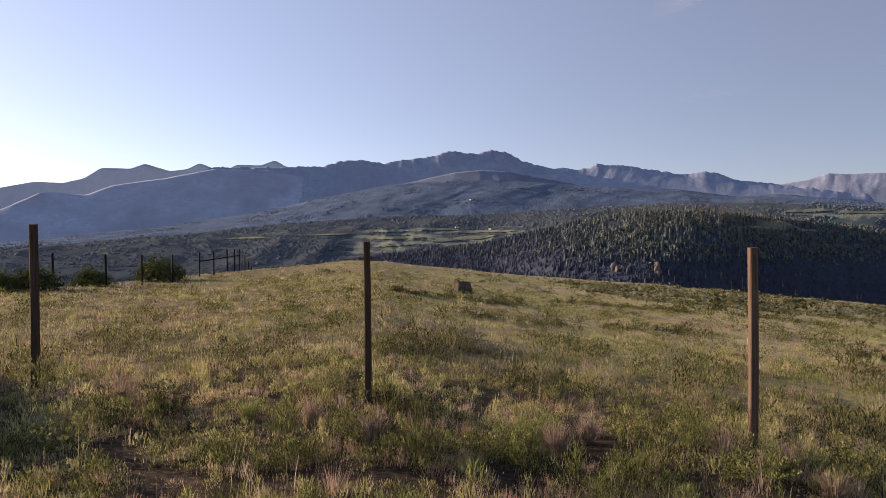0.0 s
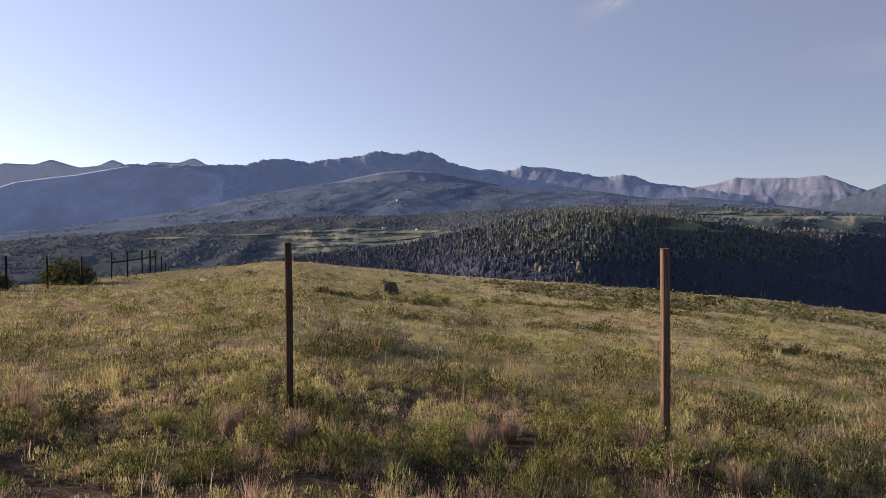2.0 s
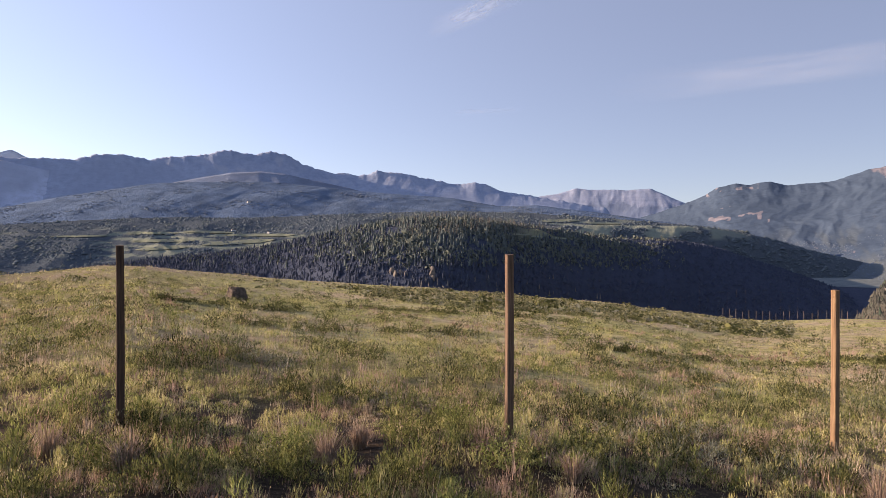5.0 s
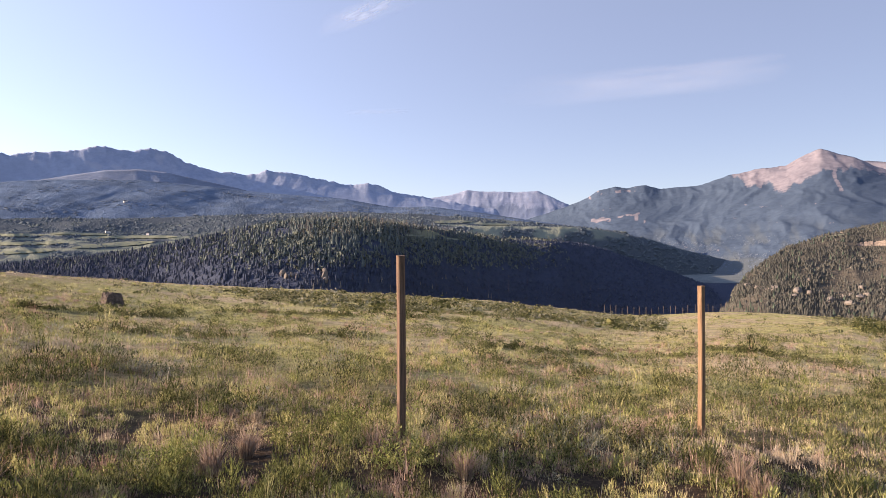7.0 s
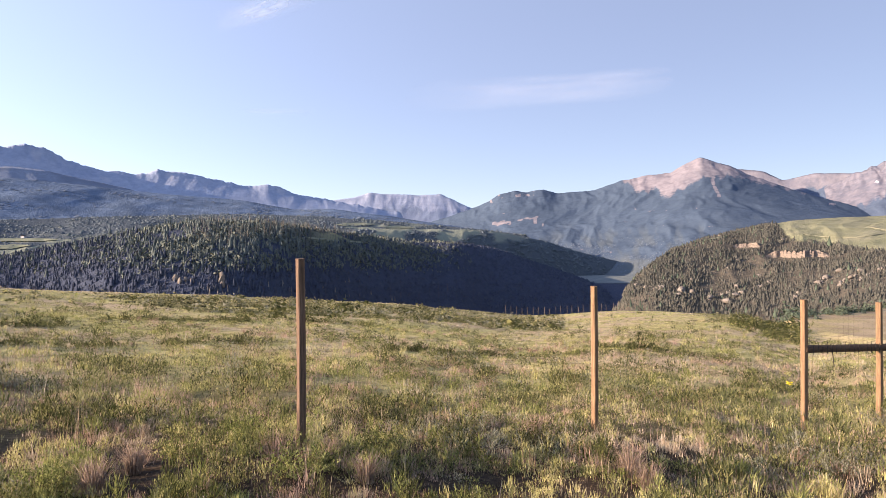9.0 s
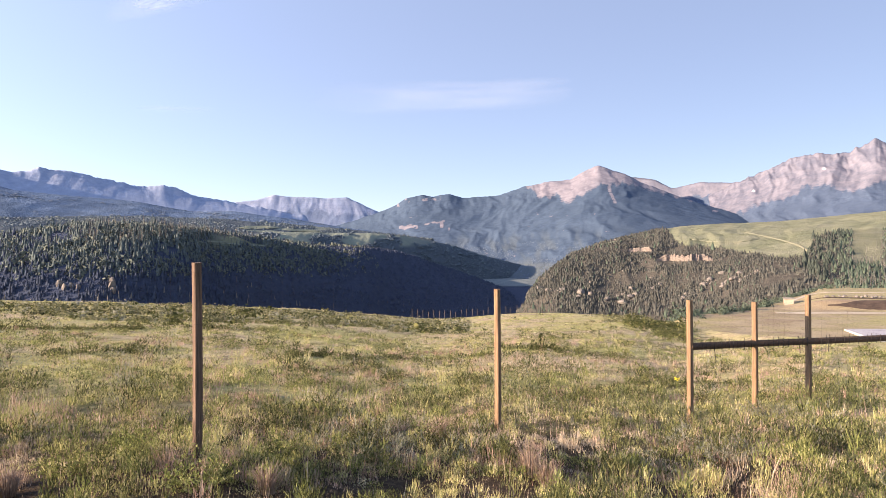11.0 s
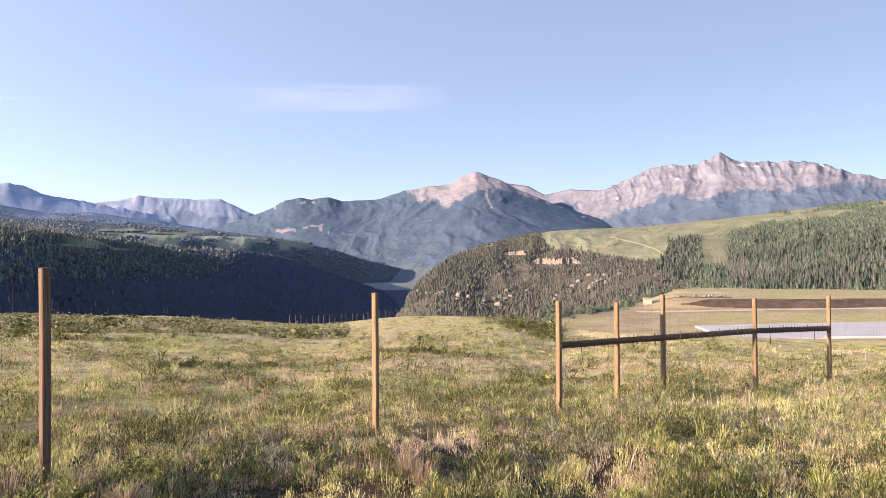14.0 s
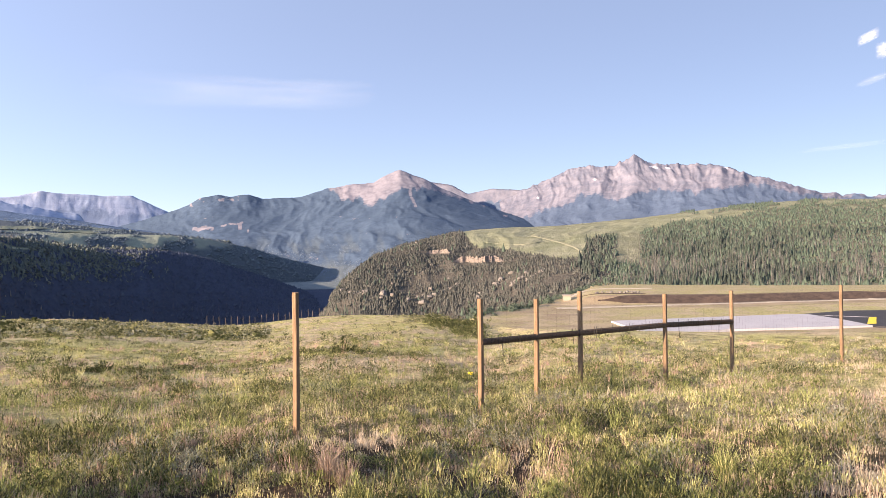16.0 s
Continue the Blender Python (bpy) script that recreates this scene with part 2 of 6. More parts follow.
# ---- building helpers ----


def fbm(x, y, octaves=5, seed=0, gain=0.5, ridged=False):
    """Fractal gradient noise of arrays, about -1 to 1 (ridged: 0 to 1)."""
    x, y = np.asarray(x, float), np.asarray(y, float)
    out, amp, total = 0.0, 1.0, 0.0
    for o in range(octaves):
        xi, yi = np.floor(x).astype(np.int64), np.floor(y).astype(np.int64)
        xf, yf = x - xi, y - yi
        u, v = xf * xf * (3 - 2 * xf), yf * yf * (3 - 2 * yf)

        def corner(i, j):
            h = ((xi + i) * 374761393 + (yi + j) * 668265263 + (seed + o) * 974634777) & 0xFFFFFFFF
            h = ((h ^ (h >> 13)) * 1274126177) & 0xFFFFFFFF
            a = (h ^ (h >> 16)) % 4096 * (2 * np.pi / 4096)
            return np.cos(a) * (xf - i) + np.sin(a) * (yf - j)

        n = (corner(0, 0) * (1 - u) + corner(1, 0) * u) * (1 - v) + (corner(0, 1) * (1 - u) + corner(1, 1) * u) * v
        n = n * 1.5
        out = out + amp * ((1 - 2 * np.abs(n)) if ridged else n)
        total += amp
        amp *= gain
        x, y = x * 2.03 + 17.3, y * 2.03 - 9.1
    return out / total


def smooth(a, b, x):
    k = np.clip((np.asarray(x, float) - a) / (b - a), 0, 1)
    return k * k * (3 - 2 * k)


def mesh_of(name, verts, faces, mat, parent=None, attrs=None, flat=False):
    """One mesh object from arrays; all faces have the same number of corners."""
    verts, faces = np.asarray(verts, np.float32), np.asarray(faces, np.int32)
    me = bpy.data.meshes.new(name)
    k = faces.shape[1]
    me.vertices.add(len(verts))
    me.vertices.foreach_set("co", verts.ravel())
    me.loops.add(faces.size)
    me.loops.foreach_set("vertex_index", faces.ravel())
    me.polygons.add(len(faces))
    me.polygons.foreach_set("loop_start", np.arange(0, faces.size, k, dtype=np.int32))
    me.polygons.foreach_set("loop_total", np.full(len(faces), k, np.int32))
    me.polygons.foreach_set("use_smooth", np.full(len(faces), not flat))
    for key, values in (attrs or {}).items():
        a = me.attributes.new(key, "FLOAT", "POINT")
        a.data.foreach_set("value", np.asarray(values, np.float32).ravel())
    me.materials.append(mat)
    me.update()
    me.validate()
    ob = new(name, me)
    if parent:
        ob.parent = parent
    return ob


def part(name, bm, mat, parent, label=""):
    me = bpy.data.meshes.new(name)
    bm.to_mesh(me)
    bm.free()
    me.materials.append(mat)
    ob = new(name, me)
    ob.parent = parent
    return tagged(ob, label)


def empty(name, place=(0, 0, 0)):
    ob = new(name)
    ob.location = place
    return ob


def grid_faces(rows, cols):
    i = np.arange(rows - 1)[:, None] * cols + np.arange(cols - 1)[None]
    return np.stack([i, i + 1, i + cols + 1, i + cols], -1).reshape(-1, 4)


def polar(az, r):
    a = np.radians(az)
    return r * np.sin(a), r * np.cos(a)


# ---- the ground: a meadow on a bank, an airfield flat, a canyon ----
# azimuth, near drop, crest distance, crest height
MEADOW = np.array([
    (-180, -0.3, 260, -4), (-100, -0.3, 200, -2), (-50, -0.35, 60, -1.7), (-33, -0.45, 51, -1.25), (-22, -0.6, 73, -2.0), (-14, -0.75, 76, -1.3),
    (-7, -0.8, 76, -0.35), (2, -0.8, 85, -2.1), (10, -0.85, 100, -3.9), (24, -0.75, 120, -6.9), (34, -0.7, 140, -10.1),
    (45, -0.55, 185, -17.1), (52, -0.55, 190, -15.6), (57, -0.7, 165, -13.4), (61, -0.75, 145, -11.6), (64, -0.75, 105, -9.6),
    (68, -0.75, 60, -5.6), (74, -0.7, 45, -3.9), (86, -0.6, 48, -4.2), (100, -0.5, 52, -3.9), (130, -0.4, 120, -5), (180, -0.3, 260, -4)])
FLAT_EDGE = np.array([(55, 200), (60, 262), (62.8, 292), (65.5, 290), (70, 326), (72.3, 388), (74.1, 457), (75, 560), (110, 640), (180, 900)])


BANK_AZ, BANK_R = (60, 72, 77.5, 86.3, 94, 96.4, 104, 130), (330, 335, 351, 371, 413, 428, 470, 520)


def soft_table(rows, lo, hi, step, width):
    """A table over the azimuth, rounded with a bell of that width in degrees."""
    rows = np.array(rows, float)
    az = np.arange(lo, hi + step / 2, step)
    n = int(3 * width / step)
    bell = np.exp(-0.5 * (np.arange(-n, n + 1) * step / width) ** 2)
    bell /= bell.sum()
    return az, [np.convolve(np.pad(np.interp(az, rows[:, 0], rows[:, k]), n, mode="edge"), bell, "valid") for k in range(1, rows.shape[1])]


MEADOW_AZ, MEADOW_SOFT = soft_table(MEADOW, -180, 180, 0.25, 1.6)


def ground_z(x, y):
    x, y = np.asarray(x, float), np.asarray(y, float)
    r, az = np.hypot(x, y), np.degrees(np.arctan2(x, y))
    drop, rc, zc = (np.interp(az, MEADOW_AZ, t) for t in MEADOW_SOFT)
    ri = np.minimum(r, rc)
    z = drop * (1 - np.exp(-ri / 6)) + (zc - drop) * ri / rc
    z = z + 0.05 * fbm(x / 1.7, y / 1.7, 3, 3) * smooth(1, 4, r) + 0.18 * fbm(x / 9, y / 9, 3, 5) * smooth(6, 20, r) + 0.5 * fbm(x / 30, y / 30, 2, 6) * smooth(30, 80, r)
    # an added hummock, out of view, to throw shade on the near bank
    z = z + 1.6 * np.exp(-((x + 8.5) ** 2 + (y - 8.5) ** 2) / 2.6)
    # the ground swells a little round a fence post
    z = z + 0.22 * np.exp(-(((x - 3.8) / 2.4) ** 2 + ((y - 7.7) / 1.6) ** 2))
    over = r - rc
    canyon = zc - 168 * smooth(-40, 520, over) + 168 * smooth(-40, 520, 0)
    flat = zc + (-25 - zc) * smooth(0, 85, over)
    # a cut bank and a terrace at the far side of the flat
    bank = r - np.interp(az, BANK_AZ, BANK_R)
    flat = flat + 4.0 * smooth(-3, 7, bank) * smooth(72, 76, az) * smooth(120, 100, np.abs(az)) - 4.8 * smooth(45, 220, bank) * smooth(70, 74, az) * smooth(130, 110, np.abs(az))
    edge = np.interp(az, FLAT_EDGE[:, 0], FLAT_EDGE[:, 1])
    flat = flat - 140 * smooth(0, 160, r - edge) * smooth(76, 72, az)
    plain = smooth(61.5, 65.0, az) + smooth(-50, -70, az)
    far = canyon * (1 - plain) + flat * plain
    k = smooth(-4, 10, over)
    return z * (1 - k) + far * k + np.where(r > 100, 0.4 * fbm(x / 40, y / 40, 3, 9), 0)


az_list = np.concatenate([np.arange(-180, -42, 3.0), np.arange(-42, 104, 0.5), np.arange(104, 181, 3.0)])
az_list[-1] = 180
r_list = np.concatenate([[0.002], np.concatenate([np.geomspace(0.6, 3.2, 14), np.geomspace(3.4, 40, 100)]), np.geomspace(41, 300, 95), np.arange(303, 474, 2.8), np.geomspace(478, 700, 14), np.geomspace(730, 4800, 16)])
RR, AA = np.meshgrid(r_list, az_list, indexing="ij")
GX, GY = polar(AA, RR)
GZ = ground_z(GX, GY)
band = RR - np.interp(AA, BANK_AZ, BANK_R) + 343
streak = 1.4 * fbm(AA / 7, RR / 9, 4, 21)
bare = smooth(62, 65, AA) * smooth(60, 110, RR) * np.clip(0.72 + 0.6 * streak, 0, 1)
bare = bare * (1 - 0.75 * smooth(73, 80, AA) * smooth(248, 262, band) * smooth(318, 306, band))
bare = bare * (1 - 0.55 * smooth(353, 357, band) * smooth(73, 76, AA))
bare = np.clip(bare, 0, 1) * smooth(120, 104, AA)
# worn: near litter; a second term darkens the left to tone down sunlight
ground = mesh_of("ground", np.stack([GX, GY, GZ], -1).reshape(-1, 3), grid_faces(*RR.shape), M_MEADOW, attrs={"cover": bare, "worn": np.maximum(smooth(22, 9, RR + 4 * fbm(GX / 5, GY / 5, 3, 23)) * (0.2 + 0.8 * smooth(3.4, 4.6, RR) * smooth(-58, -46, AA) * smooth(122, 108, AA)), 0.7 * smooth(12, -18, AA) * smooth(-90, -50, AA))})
tagged(ground, "rolling dry mountain meadow falling away to an airfield flat", "ground", kind="structure")


# ---- hills and mountains ----
def landform(name, outline, near, base, crest, mat, label, rows=90, shape=1.0, gully=0.05, jag=0.05, grain=260.0, seed=1, back=400.0, cover=None, step=0.1, ends=1.5, category="mountain", plateau=0.0, blur=0.14, crag=0.0, rock=None, flat=False, lobes=5):
    """A ridge whose crest rises to the outline (azimuth, degrees over the eye), from the distance near and the height base.
    near, base and crest are numbers or tables over the azimuth. Returns what is needed to stand trees on it."""
    outline = np.array(outline, float)
    az = np.arange(outline[0, 0] - ends, outline[-1, 0] + ends, step)

    def table(v):
        if not isinstance(v, (list, tuple)):
            return np.full(len(az), float(v))
        ta, (tv,) = soft_table(v, az[0] - 3, az[-1] + 3, 0.25, 1.8)
        return np.interp(az, ta, tv)

    ta, (tv,) = soft_table(outline, az[0] - 1, az[-1] + 1, 0.05, blur)
    el = np.interp(az, ta, tv)
    r0, z0, r1 = table(near), table(base), table(crest)
    x1, y1 = polar(az, r1)
    teeth = r1 * np.radians(jag) * fbm(x1 / 60 + seed, y1 / 60, 5, seed, 0.6)
    z1 = EYE + r1 * np.tan(np.radians(el))
    fade = smooth(outline[0, 0] - ends, outline[0, 0], az) * smooth(outline[-1, 0] + ends, outline[-1, 0], az)
    z1 = z0 + (z1 - z0) * (0.3 + 0.7 * fade)
    u = np.linspace(0, 1, rows)[:, None]
    r = r0 + (r1 - r0) * u
    g = 1 - (1 - u) ** shape if shape >= 1 else u ** (1 / shape)
    bell = np.exp(-0.5 * (np.arange(-60, 61) * step / 2.2) ** 2)
    broad = np.convolve(np.pad(z1, 60, mode="edge"), bell / bell.sum(), "valid")
    z = z0 + (broad + (z1 - broad) * u ** lobes - z0) * g
    x, y = polar(az[None], r)
    warp = 0.5 * fbm(x / (2 * grain), y / (2 * grain), 3, seed + 50)
    across = np.radians(az)[None] * r1[None] / grain
    rough = fbm(across + 2 * warp, r / (2.0 * grain) + warp, 4, seed + 40, 0.42, True) - 0.3
    z = z + teeth * u ** 28
    z = z + gully * (z1 - z0) * rough * 3.2 * u ** 0.8 * (1 - u) ** 0.55
    if crag:
        z = z + crag * (z1 - z0) * (fbm(2.4 * across + 1.6 * warp, r / grain * 0.4, 5, seed + 60, 0.55, True) - 0.35) * u ** 5 * (1 - u) ** 0.3
    tail = np.linspace(0, 1, 9)[1:, None]
    rb = r1 + back * tail
    zb = z1 + teeth * (1 - tail) ** 2 - (z1 - z0) * (1 - plateau) * smooth(0, 1.2, tail) + plateau * (r1 * 0 + back * tail) * np.tan(np.radians(el))
    xb, yb = polar(az[None], rb)
    X, Y, Z = np.vstack([x, xb]), np.vstack([y, yb]), np.vstack([z, zb])
    A, R = np.broadcast_to(az, X.shape), np.vstack([r, rb])
    E = np.degrees(np.arctan2(Z - EYE, R))
    c = cover(A, R, E, X, Y) if cover else np.zeros(X.shape)
    ob = mesh_of(name, np.stack([X, Y, Z], -1).reshape(-1, 3), grid_faces(*X.shape), mat, attrs={"cover": c, "rock": rock(A, E, X, Y) if rock else np.zeros(X.shape)}, flat=flat)
    tagged(ob, label, category, kind="structure")
    return dict(X=X, Y=Y, Z=Z, C=c, A=A, R=R, E=E, rows=rows)


FAR_RIDGE = [(-44, 3.0), (-34.2, 4.06), (-32.1, 4.6), (-30.2, 4.59), (-28.8, 5.0), (-27.6, 5.87), (-25.6, 5.88), (-24.5, 6.32), (-22.7, 5.81), (-21.4, 6.0), (-20.4, 6.54), (-19.3, 6.11), (-18.4, 6.05), (-17.5, 6.5), (-15.6, 6.5), (-14.4, 6.96), (-13.5, 6.46), (-10, 5.5)]
LEFT_RIDGE = [(-44, 1.6), (-34.2, 2.46), (-31.7, 3.82), (-30.6, 3.9), (-28.8, 3.7), (-26.8, 4.55), (-23.1, 5.21), (-19.3, 6.1), (-15, 6.1), (-10.2, 5.3), (-6, 4.3), (-2, 3.2)]
MAIN_RIDGE = [(-22, 5.4), (-19.3, 6.21), (-13.5, 6.41), (-10.2, 6.57), (-9.0, 7.02), (-7.1, 7.14), (-5.1, 6.82), (-3.1, 7.21), (-1.1, 7.46), (0.8, 7.93), (1.8, 7.68), (2.8, 7.63), (4.3, 7.95), (5.8, 7.68), (6.8, 7.03), (8.9, 6.36), (12.1, 6.13), (13.5, 6.52), (15.6, 6.36), (18.3, 5.79), (20.7, 5.37), (22.0, 5.68), (22.9, 5.41), (24.1, 4.86), (27.3, 4.32), (33, 3.3)]
FOOTHILLS = [(-44, -0.2), (-34.2, 0.08), (-22.8, 1.39), (-14.7, 2.76), (-11.0, 3.7), (-5.1, 4.9), (-2.1, 5.2), (3.5, 5.4), (8.2, 5.1), (13.0, 4.67), (19.8, 4.25), (24.1, 3.5), (27.2, 3.6), (32.1, 2.99), (36.8, 2.24), (42, 1.6)]
HEADWALL = [(26, 3.8), (27.5, 4.38), (29.2, 4.57), (30.6, 5.05), (31.6, 4.89), (34.0, 4.86), (34.9, 4.75), (36.7, 4.91), (37.7, 4.46), (39.1, 3.78), (40.4, 3.24), (43, 2.4)]
CONE = [(35, 2.2), (37.2, 2.83), (39.3, 3.54), (41.0, 4.24), (41.9, 4.84), (43.3, 5.09), (44.3, 4.97), (45.7, 5.22), (46.8, 4.81), (50.0, 5.02), (52.2, 5.75), (54.2, 6.1), (56.2, 6.29), (57.4, 6.99), (58.6, 7.46), (59.4, 7.06), (60.7, 6.63), (62.1, 5.83), (63.1, 5.4), (65.1, 4.55), (67.0, 3.82), (71, 2.5)]
SADDLE = [(58, 5.9), (60.6, 6.33), (61.5, 6.29), (63.1, 6.06), (64.5, 5.24), (66.6, 5.68), (68.8, 5.54), (72, 5.3)]
PEAKS = [(58, 2.0), (61.5, 3.09), (64.3, 3.78), (67.1, 4.45), (69.4, 5.57), (71.2, 6.29), (73.7, 7.22), (75.4, 7.43), (77.0, 7.31), (77.8, 7.65), (78.4, 8.0), (78.7, 8.25), (79.1, 7.9), (79.8, 7.5), (80.7, 7.23), (82.2, 7.2), (84.4, 7.12), (85.6, 6.86), (86.5, 6.45), (88.1, 5.9), (89.7, 5.37), (92.0, 4.58), (93.8, 4.22), (96.5, 3.94), (104, 3.2)]
CANYON_HILL = [(-14, -2.4), (-7.1, -1.5), (4.8, -0.3), (6.7, 0.35), (10.6, 1.15), (14.9, 1.8), (16.2, 2.0), (18.9, 2.05), (22.0, 2.0), (25.3, 1.6), (28.2, 1.3), (32.1, 0.9), (36.5, 0.65), (41.0, 0.2), (44.5, -1.0), (47.2, -1.9), (49.5, -2.75), (52.5, -4.0), (56, -5.5)]
EAST_HILL = [(51.4, -6.0), (52.2, -4.6), (52.7, -3.2), (53.4, -2.3), (54.4, -1.5), (56.3, -0.05), (58.7, 0.8), (60.1, 1.15), (63.1, 1.8), (65.1, 2.1), (68.0, 2.25), (72.9, 2.33), (77.6, 2.72), (81.3, 3.0), (83.9, 3.3), (86.4, 3.5), (90.4, 3.75), (93.4, 3.7), (96.5, 3.6), (104, 3.3)]

def tree_line(rows, wander, strips, seed, soft=0.5):
    """Rock above a line (azimuth, degrees over the eye) that wanders and is drawn out down the slope."""
    rows = np.array(rows, float)

    def rock(A, E, X, Y):
        line = np.interp(A, rows[:, 0], rows[:, 1]) + wander * fbm(A / 1.6, E / 1.6, 3, seed) + strips * fbm(A / 0.45, E / 3.0, 3, seed + 5)
        return 0.5 + np.clip((E - line) / soft, -1, 1) * 0.5
    return rock


def cone_rock(A, E, X, Y):
    top = tree_line([(50, 9), (52.6, 5.5), (53.5, 4.9), (55, 4.85), (55.8, 4.5), (57, 4.9), (58, 5.4), (58.8, 5.75), (60, 6.0), (61, 5.9), (62, 5.5), (63, 5.2), (64, 4.9), (66, 4.3), (72, 3)], 0.3, 0.5, 141)(A, E, X, Y)
    fan = 0.6 * smooth(0.28, 0.08, np.abs(A - 59.7 - 0.25 * np.sin(2 * E))) * smooth(3.6, 4.3, E) * smooth(6.5, 5.8, E)
    crest = 0.8 * smooth(0.5, 0.2, np.abs(E - np.interp(A, (40, 42, 43.5, 46), (3.9, 4.7, 4.9, 4.9)))) * smooth(40, 40.8, A) * smooth(46.5, 43.5, A) * smooth(0.0, 0.3, fbm(A / 0.5, E / 0.7, 3, 143))
    bluff = 0.75 * np.maximum(smooth(0.26, 0.1, np.abs(E - 2.3 + 0.3 * fbm(A / 0.6, 0 * A, 3, 144))) * smooth(41.0, 41.3, A) * smooth(43.1, 42.8, A), smooth(0.13, 0.05, np.abs(E - 2.55 - 0.16 * (A - 43.6) + 0.15 * fbm(A / 0.5, 0 * A, 3, 149))) * smooth(43.3, 43.6, A) * smooth(45.4, 45.2, A)) * smooth(-0.4, -0.1, fbm(A / 0.3, E / 0.3, 3, 145))
    bluff = np.maximum(bluff, 0.7 * smooth(0.28, 0.1, np.abs(A - 45.0)) * smooth(2.1, 2.3, E) * smooth(2.85, 2.7, E))
    spots = 0.6 * smooth(0.36, 0.5, fbm(A / 1.1, E / 0.5, 4, 146)) * smooth(5, 3, E)
    return np.clip(np.maximum.reduce([top, fan, crest, bluff, spots]), 0, 1)


def snow(A, R, E, X, Y):
    s = 0 * A
    for a, e, w, h in ((75.5, 6.25, 0.2, 0.04), (80.3, 7.05, 0.35, 0.05), (81.4, 6.95, 0.2, 0.04), (85.9, 6.7, 0.2, 0.05), (70.6, 4.8, 0.12, 0.06)):
        s = s + smooth(1.3, 0.7, ((A - a) / w) ** 2 + ((E - e + 0.25 * (A - a)) / h) ** 2 + 0.9 * fbm(A / 0.25, E / 0.2, 2, 147))
    return np.clip(s, 0, 1)


def canyon_floor(A, R, E, X, Y):
    slopes = 0.3 * smooth(2.6, 0.4, E) * smooth(0.0, 0.3, fbm(A / 0.9 + 0.3 * E, E / 1.6, 4, 38)) * smooth(44, 48, A)
    return slopes + 0.5 * (1 - slopes) * smooth(-0.7, -1.2, E + 0.3 * fbm(X / 90, Y / 90, 3, 37)) * smooth(48, 50, A) * smooth(57, 55, A)


def scree(A, R, E, X, Y):
    s = 0 * A
    for a, e, w, h in ((0.3, 6.4, 0.7, 0.25), (1.9, 6.3, 0.4, 0.2), (5.0, 7.2, 0.35, 0.4), (9.6, 5.6, 0.4, 0.2), (14.2, 6.0, 0.3, 0.35), (23.0, 5.0, 0.4, 0.25), (-3.5, 6.5, 0.4, 0.15)):
        s = s + smooth(1.4, 0.5, ((A - a) / w) ** 2 + ((E - e + 0.3 * (A - a)) / h) ** 2 + 1.2 * fbm(A / 0.4, E / 0.3, 3, 148))
    return 0.45 * np.clip(s, 0, 1)


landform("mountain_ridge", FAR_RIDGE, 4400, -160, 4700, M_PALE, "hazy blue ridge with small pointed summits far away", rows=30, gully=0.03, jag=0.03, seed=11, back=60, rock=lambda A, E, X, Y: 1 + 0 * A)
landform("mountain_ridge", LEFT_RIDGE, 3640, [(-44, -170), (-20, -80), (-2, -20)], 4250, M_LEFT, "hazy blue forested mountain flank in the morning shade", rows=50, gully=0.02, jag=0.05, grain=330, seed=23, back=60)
landform("mountain_ridge", MAIN_RIDGE, 3650, [(-22, -60), (0, 20), (33, 20)], 4350, M_RANGE, "long mountain ridge, blue-grey with haze, with craggy rocky summits", rows=60, gully=0.012, jag=0.26, grain=330, seed=12, back=100, step=0.1, crag=0.05, lobes=14, blur=0.09, cover=scree, rock=tree_line([(-22, 6.3), (-4, 6.6), (0, 6.4), (8, 5.6), (20, 4.9), (33, 3)], 0.5, 0.7, 131))
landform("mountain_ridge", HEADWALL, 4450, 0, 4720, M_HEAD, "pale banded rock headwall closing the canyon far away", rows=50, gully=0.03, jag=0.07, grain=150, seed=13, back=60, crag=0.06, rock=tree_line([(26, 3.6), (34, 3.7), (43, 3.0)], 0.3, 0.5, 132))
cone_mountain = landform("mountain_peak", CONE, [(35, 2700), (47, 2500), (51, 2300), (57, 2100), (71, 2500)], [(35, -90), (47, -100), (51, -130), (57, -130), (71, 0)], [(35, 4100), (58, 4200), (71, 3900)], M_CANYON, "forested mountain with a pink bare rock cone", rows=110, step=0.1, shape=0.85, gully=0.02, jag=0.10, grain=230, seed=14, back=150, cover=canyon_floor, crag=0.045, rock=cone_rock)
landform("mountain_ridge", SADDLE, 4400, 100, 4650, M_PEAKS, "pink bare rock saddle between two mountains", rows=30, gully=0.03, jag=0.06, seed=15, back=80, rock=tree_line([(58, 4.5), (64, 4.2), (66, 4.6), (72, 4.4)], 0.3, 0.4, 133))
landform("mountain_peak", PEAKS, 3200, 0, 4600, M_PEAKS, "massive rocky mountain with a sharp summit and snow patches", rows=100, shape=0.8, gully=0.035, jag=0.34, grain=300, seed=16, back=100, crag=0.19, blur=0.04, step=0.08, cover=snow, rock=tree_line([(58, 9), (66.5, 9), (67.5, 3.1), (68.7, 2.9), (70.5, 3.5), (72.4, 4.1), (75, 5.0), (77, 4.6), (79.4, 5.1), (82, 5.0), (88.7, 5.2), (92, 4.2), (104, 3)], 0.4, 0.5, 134))


